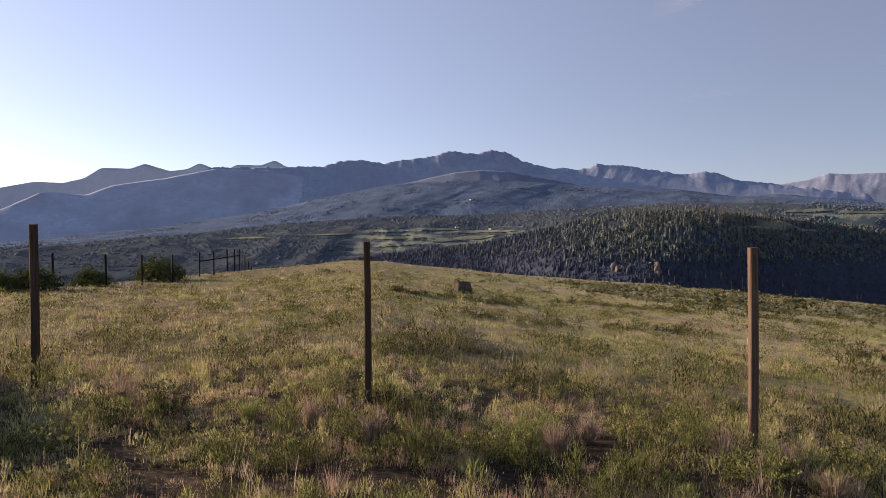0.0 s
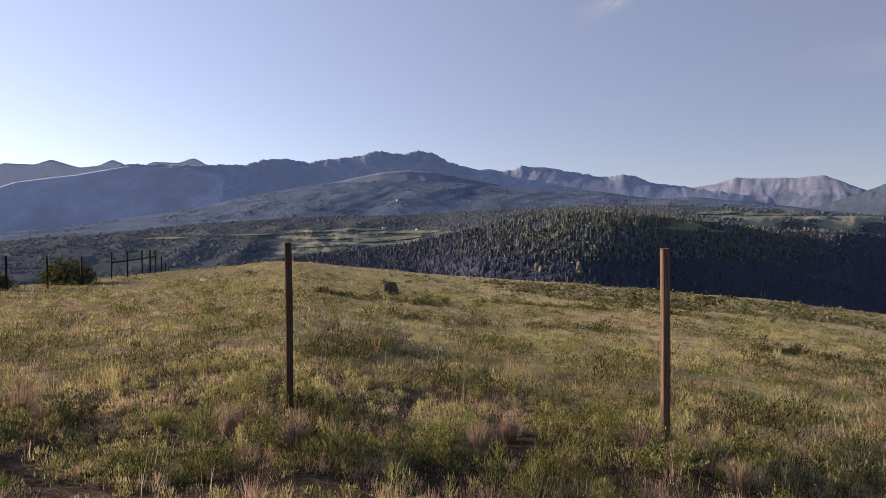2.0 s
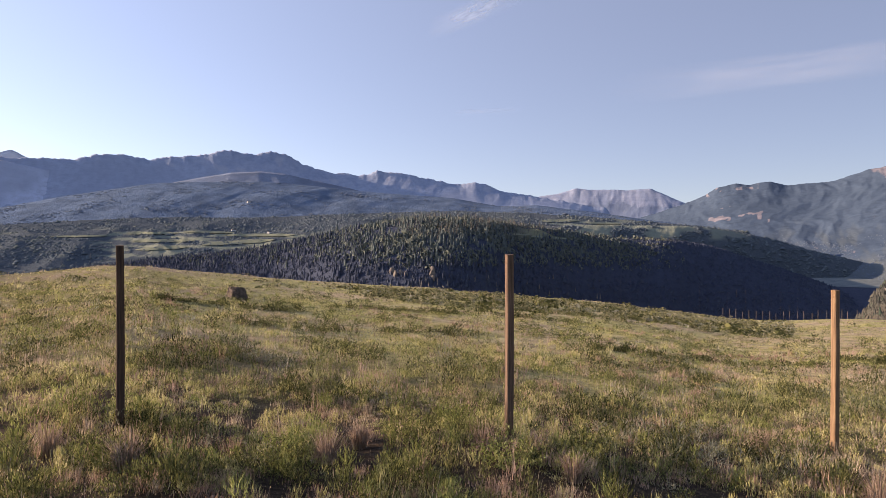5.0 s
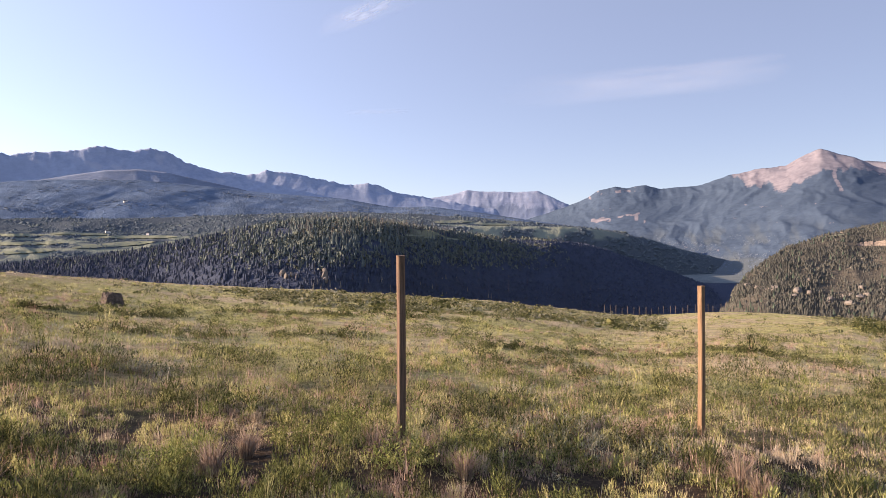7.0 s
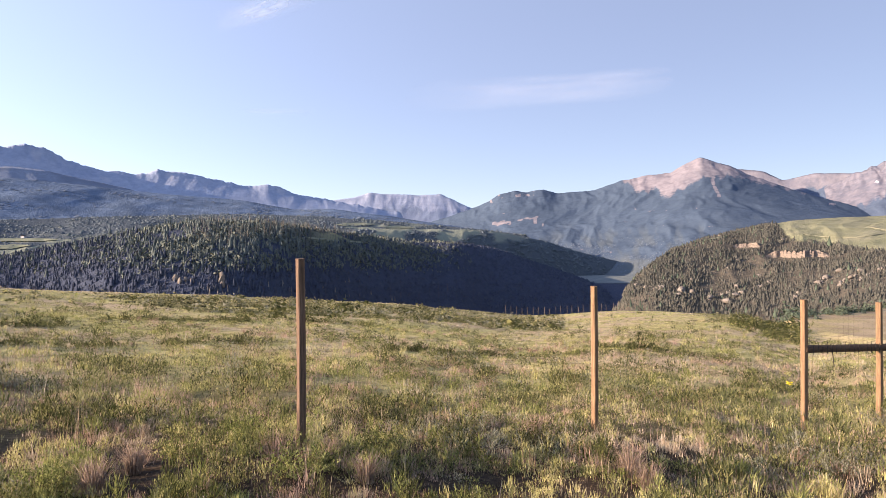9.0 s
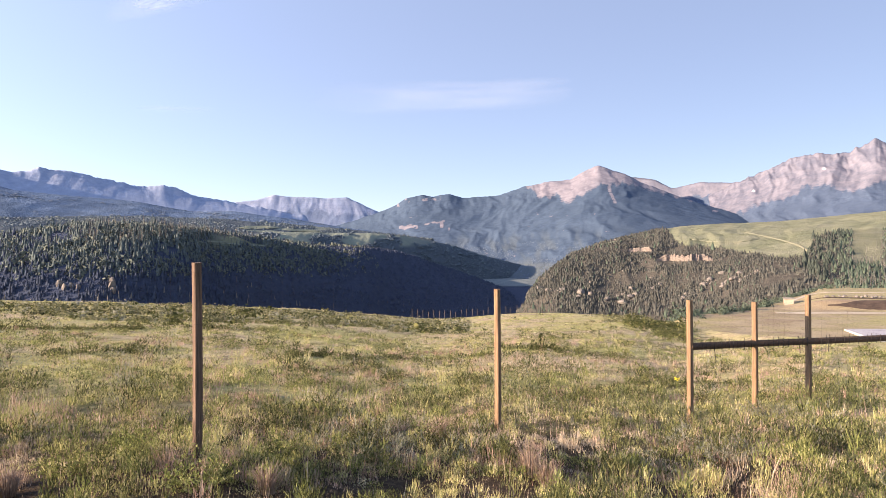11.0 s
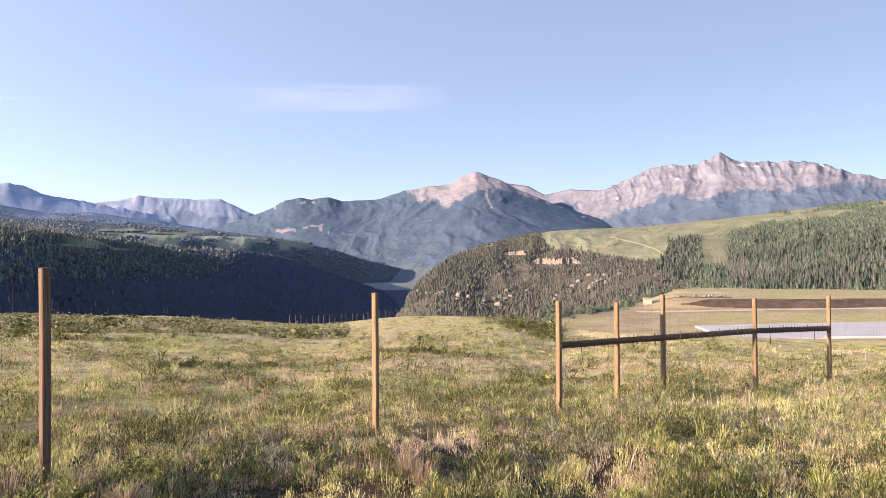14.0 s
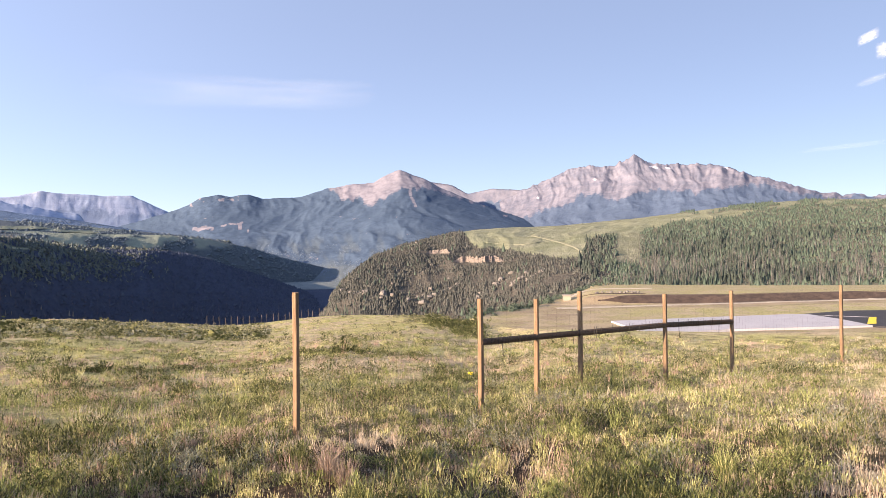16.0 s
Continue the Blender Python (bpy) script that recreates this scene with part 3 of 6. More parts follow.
def field_cover(A, R, E, X, Y):
    n = fbm(A / 2.6, E / 0.24, 3, 31)
    valley = smooth(-1.4, -1.0, E) * smooth(1.5, 0.9, E) * smooth(12, 6, A) * (0.5 * smooth(0.1, 0.3, fbm(X / 60, Y / 40, 2, 39)) * smooth(-36, -28, A) * smooth(-10, -12, A) + smooth(-10, -8, A))
    upper = 0.6 * smooth(2.2, 3.0, E) * smooth(4.5, 3.0, E)
    top = smooth(27, 29, A) * smooth(36, 34, A) * smooth(1.2, 1.6, E) * smooth(2.6, 2.1, E)
    return smooth(-0.04, 0.06, n) * np.clip(valley + top, 0, 1) + smooth(0.35, 0.45, n) * upper


upper_slope = landform("foothill", FOOTHILLS, 2550, [(-37, -40), (0, -10), (42, 20)], 3620, M_UPPER, "dark forested upper slope, blue-green with haze, below the rocky ridge", rows=70, step=0.2, shape=1.1, gully=0.03, jag=0.04, grain=420, seed=17, back=60, category="hill")
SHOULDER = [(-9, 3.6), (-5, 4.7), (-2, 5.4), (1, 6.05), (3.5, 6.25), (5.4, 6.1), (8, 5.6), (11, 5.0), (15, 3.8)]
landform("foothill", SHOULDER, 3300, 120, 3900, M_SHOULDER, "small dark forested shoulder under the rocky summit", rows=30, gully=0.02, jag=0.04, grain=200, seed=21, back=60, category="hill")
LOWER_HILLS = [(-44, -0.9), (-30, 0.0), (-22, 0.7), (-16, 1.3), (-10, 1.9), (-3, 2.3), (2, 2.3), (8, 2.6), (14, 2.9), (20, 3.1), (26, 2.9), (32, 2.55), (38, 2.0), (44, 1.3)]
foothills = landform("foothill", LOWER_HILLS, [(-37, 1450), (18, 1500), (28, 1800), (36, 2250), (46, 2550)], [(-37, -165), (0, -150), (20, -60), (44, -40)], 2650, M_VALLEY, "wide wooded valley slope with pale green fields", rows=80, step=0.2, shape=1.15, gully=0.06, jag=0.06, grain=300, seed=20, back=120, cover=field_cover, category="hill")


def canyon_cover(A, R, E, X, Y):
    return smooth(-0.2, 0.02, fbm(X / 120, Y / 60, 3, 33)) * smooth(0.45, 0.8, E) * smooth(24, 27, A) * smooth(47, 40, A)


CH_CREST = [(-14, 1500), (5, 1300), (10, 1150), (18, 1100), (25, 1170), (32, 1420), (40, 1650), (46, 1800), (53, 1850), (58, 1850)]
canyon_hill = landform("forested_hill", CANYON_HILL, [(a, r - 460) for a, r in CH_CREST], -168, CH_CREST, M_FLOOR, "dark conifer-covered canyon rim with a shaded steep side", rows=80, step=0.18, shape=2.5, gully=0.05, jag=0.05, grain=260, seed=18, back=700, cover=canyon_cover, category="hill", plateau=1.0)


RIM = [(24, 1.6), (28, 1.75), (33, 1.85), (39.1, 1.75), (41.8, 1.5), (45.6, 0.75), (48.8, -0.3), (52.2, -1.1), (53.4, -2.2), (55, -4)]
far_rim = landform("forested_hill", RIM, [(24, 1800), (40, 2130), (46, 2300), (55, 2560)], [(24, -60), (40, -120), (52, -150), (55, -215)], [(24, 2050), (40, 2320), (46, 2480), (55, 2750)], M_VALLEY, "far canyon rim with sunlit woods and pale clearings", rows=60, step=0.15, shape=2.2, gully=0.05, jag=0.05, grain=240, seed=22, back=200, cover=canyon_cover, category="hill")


def river_flat():
    """Pale hay fields and gravel on the canyon floor, seen between the dark rims."""
    az, r = np.meshgrid(np.arange(46.5, 55.0, 0.1), np.linspace(1900, 2500, 40), indexing="ij")
    x, y = polar(az, r)
    z = -95 + 1.2 * fbm(x / 90, y / 90, 3, 41)
    near_az, near_r = np.meshgrid(np.arange(46.5, 56.5, 0.15), np.linspace(1200, 1905, 30), indexing="ij")
    nx, ny = polar(near_az, near_r)
    nz = -96 - 54 * smooth(1880, 1350, near_r) + 3 * fbm(nx / 60, ny / 60, 3, 43)
    tagged(mesh_of("canyon_side", np.stack([nx, ny, nz], -1).reshape(-1, 3), grid_faces(*near_az.shape), M_FLOOR, attrs={"cover": 0 * nx}), "dark wooded canyon side below the river flat", "slope", kind="structure")
    return tagged(mesh_of("river_flat", np.stack([x, y, z], -1).reshape(-1, 3), grid_faces(*az.shape), M_FLATS), "pale fields and gravel on the canyon floor", "ground", kind="structure")


river_flat()


def meadow_line(A):
    return np.interp(A, (50, 57, 60, 63.4, 64.2, 65, 68, 70.5, 72.9, 74.3, 74.8, 77.6, 79, 80.4, 82.1, 86.4, 87.6, 90.4, 94.1, 104), (3, 3, 3, 3, 1.6, 0.55, 0.19, -0.33, -0.69, -0.36, 1.09, 1.53, 1.5, 1.95, 2.37, 2.71, 2.98, 3.23, 2.99, 2.9))


def east_cover(A, R, E, X, Y):
    wob = 0.25 * fbm(A / 1.2, E / 0.6, 3, 35)
    open_slope = smooth(0.0, 0.15, E - meadow_line(A) + wob)
    groves = smooth(80, 84, A) * smooth(3.05, 3.25, E + wob) * smooth(-0.12, 0.02, fbm(A / 2.4, E / 0.35, 3, 36))
    gap = 0.75 * smooth(76.9, 77.5, A + wob) * smooth(79.4, 78.9, A + wob) * smooth(-1.4, -0.6, E)
    understory = 0.33 * smooth(76, 79, A)
    return np.clip(np.maximum.reduce([open_slope * (1 - groves), gap, understory]), 0, 1)


east_hill = landform("forested_hill", EAST_HILL, [(51, 450), (66, 450), (70, 490), (75, 565), (104, 575)], [(49, -150), (60, -130), (66, -90), (70, -50), (75, -29), (104, -28)], [(49, 650), (58, 1000), (65, 1300), (75, 1700), (85, 2000), (104, 2200)], M_EAST, "hillside with mixed forest, pale cliff bands and open green meadow", rows=90, step=0.12, shape=1.35, gully=0.028, jag=0.03, grain=220, seed=19, back=500, cover=east_cover, category="hill")


# ---- fences ----
def post_mesh(bm, h, w, taper=0.94, twist=0.0, sink=0.3):
    """A sawn square post, slightly tapered and bowed, with eased edges and a weathered top."""
    rings = []
    n = 8
    for k in range(n + 1):
        t = k / n
        z = -sink + (h + sink) * t
        s = w / 2 * (1 + (taper - 1) * t)
        bow = 0.012 * math.sin(math.pi * t + twist)
        e = s * 0.80
        pts = [(s, -e), (s, e), (e, s), (-e, s), (-s, e), (-s, -e), (-e, -s), (e, -s)]
        a = twist + 0.08 * t
        rings.append([bm.verts.new((x * math.cos(a) - y * math.sin(a) + bow, x * math.sin(a) + y * math.cos(a), z + (0.004 * math.sin(7 * j) if k == n else 0))) for j, (x, y) in enumerate(pts)])
    for lo, hi in zip(rings, rings[1:]):
        for j in range(8):
            bm.faces.new((lo[j], lo[(j + 1) % 8], hi[(j + 1) % 8], hi[j]))
    bm.faces.new(rings[-1])


def gz(x, y):
    return float(ground_z(np.array([x]), np.array([y]))[0])


def rod(bm, a, b, r, sides=6):
    a, b = Vector(a), Vector(b)
    q = (b - a).to_track_quat("Z", "Y")
    rings = [[bm.verts.new(p + q @ Vector((r * math.cos(2 * math.pi * j / sides), r * math.sin(2 * math.pi * j / sides), 0))) for j in range(sides)] for p in (a, b)]
    for j in range(sides):
        bm.faces.new((rings[0][j], rings[0][(j + 1) % sides], rings[1][(j + 1) % sides], rings[1][j]))
    bm.faces.new(rings[1])
    bm.faces.new(rings[0][::-1])


def add_post(fence, x, y, top, w, twist, mat=None, label=""):
    z = gz(x, y)
    bm = bmesh.new()
    post_mesh(bm, top - z, w, twist=twist)
    ob = part("post", bm, mat or M_POST, fence, label)
    ob.location = (x, y, z)
    return ob


near_fence = empty("fence")
tagged(near_fence, "tall wire deer fence on square brown timber posts", "fence")
NEAR_POSTS = [(-6.13, 9.74, 2.01), (-1.08, 9.16, 1.73), (3.69, 7.78, 1.63), (9.27, 7.68, 1.07), (13.86, 6.15, 0.69), (16.25, 5.65, 0.54), (17.73, 4.92, 0.67), (20.82, 3.18, 0.45), (24.55, 1.58, 0.38), (30.3, -2.0, 0.35)]
for k, (x, y, top) in enumerate(NEAR_POSTS):
    add_post(near_fence, x, y, top, 0.098 if k < 4 else 0.11, 0.12 * math.sin(2.7 * k) - 0.05 * k * (k > 2), M_POSTSHADE if k < 2 else M_POSTMID if k == 2 else M_POST, "dark post with its unlit side put into the colour" if k < 2 else "")
RAIL_DROP = {4: 1.0, 5: 0.98, 6: 1.14, 7: 0.94, 8: 1.06}
RAILS = [(4, 5), (5, 6), (6, 7), (7, 8)]
for i, j in RAILS:
    (xa, ya, ta), (xb, yb, tb) = NEAR_POSTS[i], NEAR_POSTS[j]
    bm = bmesh.new()
    rod(bm, (xa, ya, ta - RAIL_DROP[i]), (xb, yb, tb - RAIL_DROP[j]), 0.08, 10)
    part("rail", bm, M_RAIL, near_fence, "dark round rail wrapped with wire")

far_fence = empty("fence")
tagged(far_fence, "distant wire fence with thin dark posts and a brace", "fence")
FAR_POSTS = [(-25.9, 43.2), (-24.6, 47.5), (-23.9, 51.7), (-23.4, 56.3), (-23.6, 63.1), (-22.6, 64.2), (-22.4, 67.6), (-22.2, 69.4), (-22.3, 71.4), (-23.6, 77.5), (-24.8, 83), (-26, 88.5)]
for k, (x, y) in enumerate(FAR_POSTS):
    add_post(far_fence, x, y, gz(x, y) + 2.4, 0.12, 1.3 * k, M_BACKLITPOST)
bm = bmesh.new()
rod(bm, (-23.6, 63.1, gz(-23.6, 63.1) + 1.5), (-22.3, 71.4, gz(-22.3, 71.4) + 1.7), 0.06, 8)
part("rail", bm, M_BACKLITPOST, far_fence)

# ---- airfield ----
def slab(name, corners, z0, z1, mat, parent=None):
    bm = bmesh.new()
    lo = [bm.verts.new((x, y, z0)) for x, y in corners]
    hi = [bm.verts.new((x, y, z1)) for x, y in corners]
    n = len(corners)
    for j in range(n):
        bm.faces.new((lo[j], lo[(j + 1) % n], hi[(j + 1) % n], hi[j]))
    bm.faces.new(hi)
    bmesh.ops.recalc_face_normals(bm, faces=bm.faces)
    me = bpy.data.meshes.new(name)
    bm.to_mesh(me)
    bm.free()
    me.materials.append(mat)
    ob = new(name, me)
    if parent:
        ob.parent = parent
    return ob


pad = tagged(slab("pavement_pad", [(249.6, 59.1), (214.3, 38.9), (237.0, 17.1), (250.0, -1.3), (267.9, -26.4), (287.8, -18.5), (305.9, -7.8), (303.5, -1.7), (284.3, 20.4)], -26.5, -24.3, M_PAD), "wide pale concrete overrun pad on brown airfield ground", "pavement", kind="structure")


# ---- vegetation ----
def leaf_material(name, colours, thin_part=0.38, scale=0.35):
    """Thin leaves and blades: part of the light passes through. Each blade takes its own shade, in patches."""
    m = bpy.data.materials.new(name)
    m.use_nodes = True
    nt = m.node_tree
    nt.nodes.remove(nt.nodes["Principled BSDF"])
    d, t, s = (nt.nodes.new(k) for k in ("ShaderNodeBsdfDiffuse", "ShaderNodeBsdfTranslucent", "ShaderNodeMixShader"))
    n = noise_tex(nt, scale, 3, 0.6)
    f = maths(nt, "ADD", maths(nt, "MULTIPLY", island(nt), 0.6), maths(nt, "SUBTRACT", maths(nt, "MULTIPLY", n, 1.2), 0.4))
    k = len(colours) - 1
    c = ramp(nt, f, [(0.1 + 0.8 * i / k, col) for i, col in enumerate(colours)])
    nt.links.new(c, d.inputs[0])
    nt.links.new(c, t.inputs[0])
    s.inputs[0].default_value = thin_part
    nt.links.new(d.outputs[0], s.inputs[1])
    nt.links.new(t.outputs[0], s.inputs[2])
    nt.links.new(s.outputs[0], nt.nodes["Material Output"].inputs[0])
    return m


M_GREEN = leaf_material("green_grass", [(0.075, 0.08, 0.034), (0.325, 0.32, 0.128), (0.50, 0.475, 0.235), (0.63, 0.585, 0.365)])
M_BRIGHT = leaf_material("bright_herb", [(0.052, 0.072, 0.023), (0.225, 0.255, 0.092), (0.40, 0.41, 0.185)])
M_DRY = leaf_material("dry_grass", [(0.16, 0.122, 0.088), (0.37, 0.298, 0.215), (0.495, 0.42, 0.32), (0.58, 0.52, 0.41)])
M_RED = leaf_material("seed_grass", [(0.18, 0.11, 0.085), (0.40, 0.28, 0.22), (0.56, 0.44, 0.36)])
M_TUFT = leaf_material("dry_tuft", [(0.15, 0.10, 0.08), (0.33, 0.252, 0.20), (0.49, 0.41, 0.335)])
M_HERB = leaf_material("herb", [(0.042, 0.056, 0.02), (0.17, 0.19, 0.07), (0.34, 0.34, 0.15)])
M_SAGE = leaf_material("sage", [(0.13, 0.14, 0.10), (0.25, 0.255, 0.19), (0.38, 0.38, 0.30)])
M_SHRUB = leaf_material("shrub", [(0.018, 0.024, 0.011), (0.085, 0.095, 0.04), (0.24, 0.24, 0.11)])
M_KNOLL = leaf_material("knoll_leaf", [(0.025, 0.034, 0.015), (0.075, 0.085, 0.036), (0.155, 0.155, 0.07)], 0.25)
M_BRUSH = leaf_material("brush", [(0.04, 0.044, 0.024), (0.17, 0.172, 0.095), (0.36, 0.345, 0.215)])


def blades(name, clumps, per, near, far, mat, label, tall, wide, spread, mask, seed, lean=0.35, head=0.0, az=(-41, 103), thin=True, dome=0.0, tries=3):
    """Grass in clumps: each blade is a tapered, bent strip. Blades widen with the distance from the camera, to fill its
    view.
    """
    g = np.random.default_rng(seed)
    r = near * (far / near) ** g.random(clumps * tries)
    a = g.uniform(*az, clumps * tries)
    x, y = polar(a, r)
    keep = g.random(len(r)) < mask(x, y, r, a)
    x, y, r = (v[keep][:clumps] for v in (x, y, r))
    size = g.lognormal(0, 0.38, len(x)) * tall * (1 + 0.35 * fbm(x / 2.2, y / 2.2, 2, 66))
    n = len(x) * per
    grow = np.clip(np.repeat(r, per) / 6, 1, 30) ** 0.8
    rad = np.abs(g.normal(0, spread, n)) * grow ** 0.5
    th = g.uniform(0, 2 * np.pi, n)
    bx, by = np.repeat(x, per) + rad * np.cos(th), np.repeat(y, per) + rad * np.sin(th)
    bz = ground_z(bx, by) - 0.02 + dome * np.repeat(size / tall, per) * np.clip(1 - (rad / (2.2 * spread * grow ** 0.5)) ** 2, 0, 1) * g.random(n) ** 0.6
    h = np.repeat(size, per) * g.uniform(0.45, 1.15, n)
    w = wide * grow * g.uniform(0.6, 1.3, n)
    tilt = lean * h * g.uniform(0.1, 1.0, n)
    td = th + g.normal(0, 0.6, n)
    lx, ly = tilt * np.cos(td) + 0.05 * h, tilt * np.sin(td)
    yaw = g.uniform(0, np.pi, n)
    wx, wy = 0.5 * w * np.cos(yaw), 0.5 * w * np.sin(yaw)
    base, mid, top = np.stack([bx, by, bz], -1), np.stack([bx + 0.35 * lx, by + 0.35 * ly, bz + 0.55 * h], -1), np.stack([bx + lx, by + ly, bz + h * (1 - 0.2 * lean)], -1)
    side = np.stack([wx, wy, 0 * wx], -1)
    if thin:
        v = np.stack([base - side, base + side, top], 1).reshape(-1, 3)
        return tagged(mesh_of(name, v, np.arange(3 * n).reshape(-1, 3), mat), label, "grass", kind="stuff")
    wide_mid = 0.8 + head
    v = np.stack([base - side * 0.8, base + side * 0.8, mid + side * wide_mid, mid - side * wide_mid, top + side * (0.12 + 0.5 * head), top - side * (0.12 + 0.5 * head)], 1).reshape(-1, 3)
    k = np.arange(n)[:, None] * 6
    f = np.concatenate([k + np.array([[0, 1, 2, 3]]), k + np.array([[3, 2, 4, 5]])], 0)
    ob = mesh_of(name, v, f, mat)
    return tagged(ob, label, "grass", kind="stuff")


def patches(size, seed, low=-0.1, high=0.25):
    return lambda x, y, r, a: smooth(low, high, fbm(x / size, y / size, 3, seed))


def meadow_only(x, y, r, a):
    return smooth(2, -6, r - np.interp(a, MEADOW_AZ, MEADOW_SOFT[1]))


def both(p, q):
    return lambda x, y, r, a: p(x, y, r, a) * q(x, y, r, a)


def gaps(x, y, r, a):
    return 0.12 + 0.88 * smooth(-0.22, 0.06, fbm(x / 1.3, y / 1.3, 3, 77))


on_meadow = both(meadow_only, gaps)


def near_sparse(x, y, r, a):
    """Thinner grass on the near bank, where shrubs and bare litter take over."""
    return on_meadow(x, y, r, a) * (0.3 + 0.7 * smooth(6.5, 10, r + 1.5 * fbm(x / 3, y / 3, 2, 78)))


def field(size, seed, low, high):
    """Ragged patches of one kind of plant."""
    return lambda x, y, r, a: smooth(low, high, fbm(x / size, y / size, 3, seed) + 0.35 * fbm(x / (0.3 * size), y / (0.3 * size), 2, seed + 7))


def drier(p):
    """The same patches, thinned towards the left and spread out towards the right."""
    return lambda x, y, r, a: np.clip(p(x, y, r, a) * (0.45 + 0.55 * smooth(-5, 25, a)) + 0.28 * smooth(52, 78, a), 0, 1)


def less(p, q, share):
    return lambda x, y, r, a: p(x, y, r, a) * (1 - share * q(x, y, r, a))


DRY_PATCH, RED_PATCH, LUSH_PATCH = drier(field(3.6, 61, 0.0, 0.14)), field(2.8, 62, 0.07, 0.2), field(3.0, 63, 0.0, 0.14)
DRY_FIELD, RED_FIELD, LUSH_FIELD = drier(field(9.0, 61, -0.04, 0.1)), field(7.0, 62, 0.06, 0.2), field(6.0, 63, 0.0, 0.14)
NEAR, MID, FAR = (4.9, 14), (13, 45), (40, 190)
blades("grass", 2700, 74, *NEAR, M_GREEN, "mixed green meadow grass in bushy tufts", 0.052, 0.0068, 0.075, less(near_sparse, DRY_PATCH, 0.75), 101, lean=0.5, dome=0.11)
blades("grass", 2300, 52, *NEAR, M_DRY, "straw-coloured dry meadow grass in patches", 0.068, 0.0068, 0.07, both(near_sparse, DRY_PATCH), 102, lean=0.45, dome=0.07)
blades("grass", 1300, 44, *NEAR, M_RED, "pinkish brown grass with fine seed heads", 0.09, 0.006, 0.07, both(on_meadow, RED_PATCH), 103, lean=0.4, dome=0.08)
blades("grass", 260, 3, *NEAR, M_DRY, "tall pale seed stalks standing over the grass", 0.30, 0.0035, 0.10, on_meadow, 104, lean=0.25, head=0.9, thin=False)
blades("herb", 1100, 76, *NEAR, M_BRIGHT, "bright yellow-green bushy herb tufts", 0.044, 0.0105, 0.10, both(near_sparse, LUSH_PATCH), 106, lean=0.6, dome=0.15)
blades("grass", 4700, 24, *MID, M_GREEN, "green grass tufts across the meadow", 0.10, 0.007, 0.07, less(on_meadow, DRY_FIELD, 0.8), 118, lean=0.5, dome=0.07)
blades("grass", 2500, 24, *MID, M_DRY, "straw-coloured grass tufts across the meadow", 0.13, 0.0055, 0.07, both(on_meadow, DRY_FIELD), 119, lean=0.45, dome=0.05)
blades("grass", 1900, 24, *MID, M_RED, "pinkish brown seed grass across the meadow", 0.14, 0.0055, 0.07, both(on_meadow, RED_FIELD), 113, lean=0.4, dome=0.06)
blades("herb", 2400, 28, *MID, M_BRIGHT, "yellow-green herb tufts across the meadow", 0.09, 0.0075, 0.10, both(on_meadow, LUSH_FIELD), 121, lean=0.7, dome=0.12)
blades("grass", 3200, 16, *FAR, M_GREEN, "far green meadow grass", 0.15, 0.0055, 0.055, less(on_meadow, DRY_FIELD, 0.7), 111, lean=0.6, dome=0.04)
blades("grass", 2600, 16, *FAR, M_DRY, "far straw-coloured dry grass", 0.15, 0.005, 0.065, both(on_meadow, DRY_FIELD), 112, lean=0.5, dome=0.03)
blades("herb", 2600, 16, *FAR, M_BRIGHT, "far bright yellow-green herb tufts", 0.14, 0.007, 0.075, both(on_meadow, LUSH_FIELD), 115, lean=0.8, dome=0.08)
blades("grass", 3000, 12, 8, 32, M_RED, "fine tan seed stalks standing over the meadow", 0.23, 0.0036, 0.13, on_meadow, 125, lean=0.2)
LEDGES = ((1, 22, 25, 29), (8, 32, 40, 48), (24, 46, 58, 72), (-10, 8, 33, 34), (48, 62, 36, 30), (30, 50, 27, 31), (60, 72, 20, 24))


def ledges(x, y, r, a):
    """Narrow lines of shrubs along small steps across the slope."""
    k = 0.0
    for a0, a1, r0, r1 in LEDGES:
        line = r0 + (r1 - r0) * (a - a0) / (a1 - a0) + 1.2 * fbm(a / 3, 0 * a, 3, 85)
        k = k + np.exp(-((r - line) / (0.016 * r)) ** 2) * smooth(a0, a0 + 2, a) * smooth(a1, a1 - 2, a)
    return k * smooth(-0.35, 0.1, fbm(a / 1.1, r / 8, 3, 86))


blades("shrub", 1000, 60, 18, 80, M_SHRUB, "dark shrubs in lines along small steps of the meadow", 0.07, 0.012, 0.14, ledges, 120, lean=0.8, dome=0.2, tries=40, az=(-12, 74))
for near_r, far_r, lo, hi, seed in ((1.8, 14, 103, 319, 131), (1.8, 5.2, -41, 103, 132), (0.35, 1.9, 0, 360, 133)):
    blades("grass", 1500 if far_r > 2 else 120, 24, near_r, far_r, M_GREEN, "green meadow grass round the standing place", 0.11, 0.006, 0.07, gaps, seed, lean=0.6, dome=0.03, az=(lo, hi))
    blades("grass", 700 if far_r > 2 else 60, 24, near_r, far_r, M_DRY, "dry meadow grass round the standing place", 0.13, 0.005, 0.08, gaps, seed + 10, lean=0.6, dome=0.02, az=(lo, hi))
blades("shrub", 1900, 52, 11, 60, M_SHRUB, "separate dark green low shrubs on the meadow", 0.075, 0.011, 0.14, both(meadow_only, less(field(2.4, 70, 0.07, 0.18), drier(field(9.0, 61, 0.5, 0.6)), 0.8)), 116, lean=0.8, dome=0.3, tries=12)
blades("herb", 900, 44, 11, 45, M_HERB, "separate green leafy herbs on the meadow", 0.075, 0.010, 0.12, both(meadow_only, field(2.6, 72, 0.02, 0.14)), 122, lean=0.7, dome=0.2, tries=8)
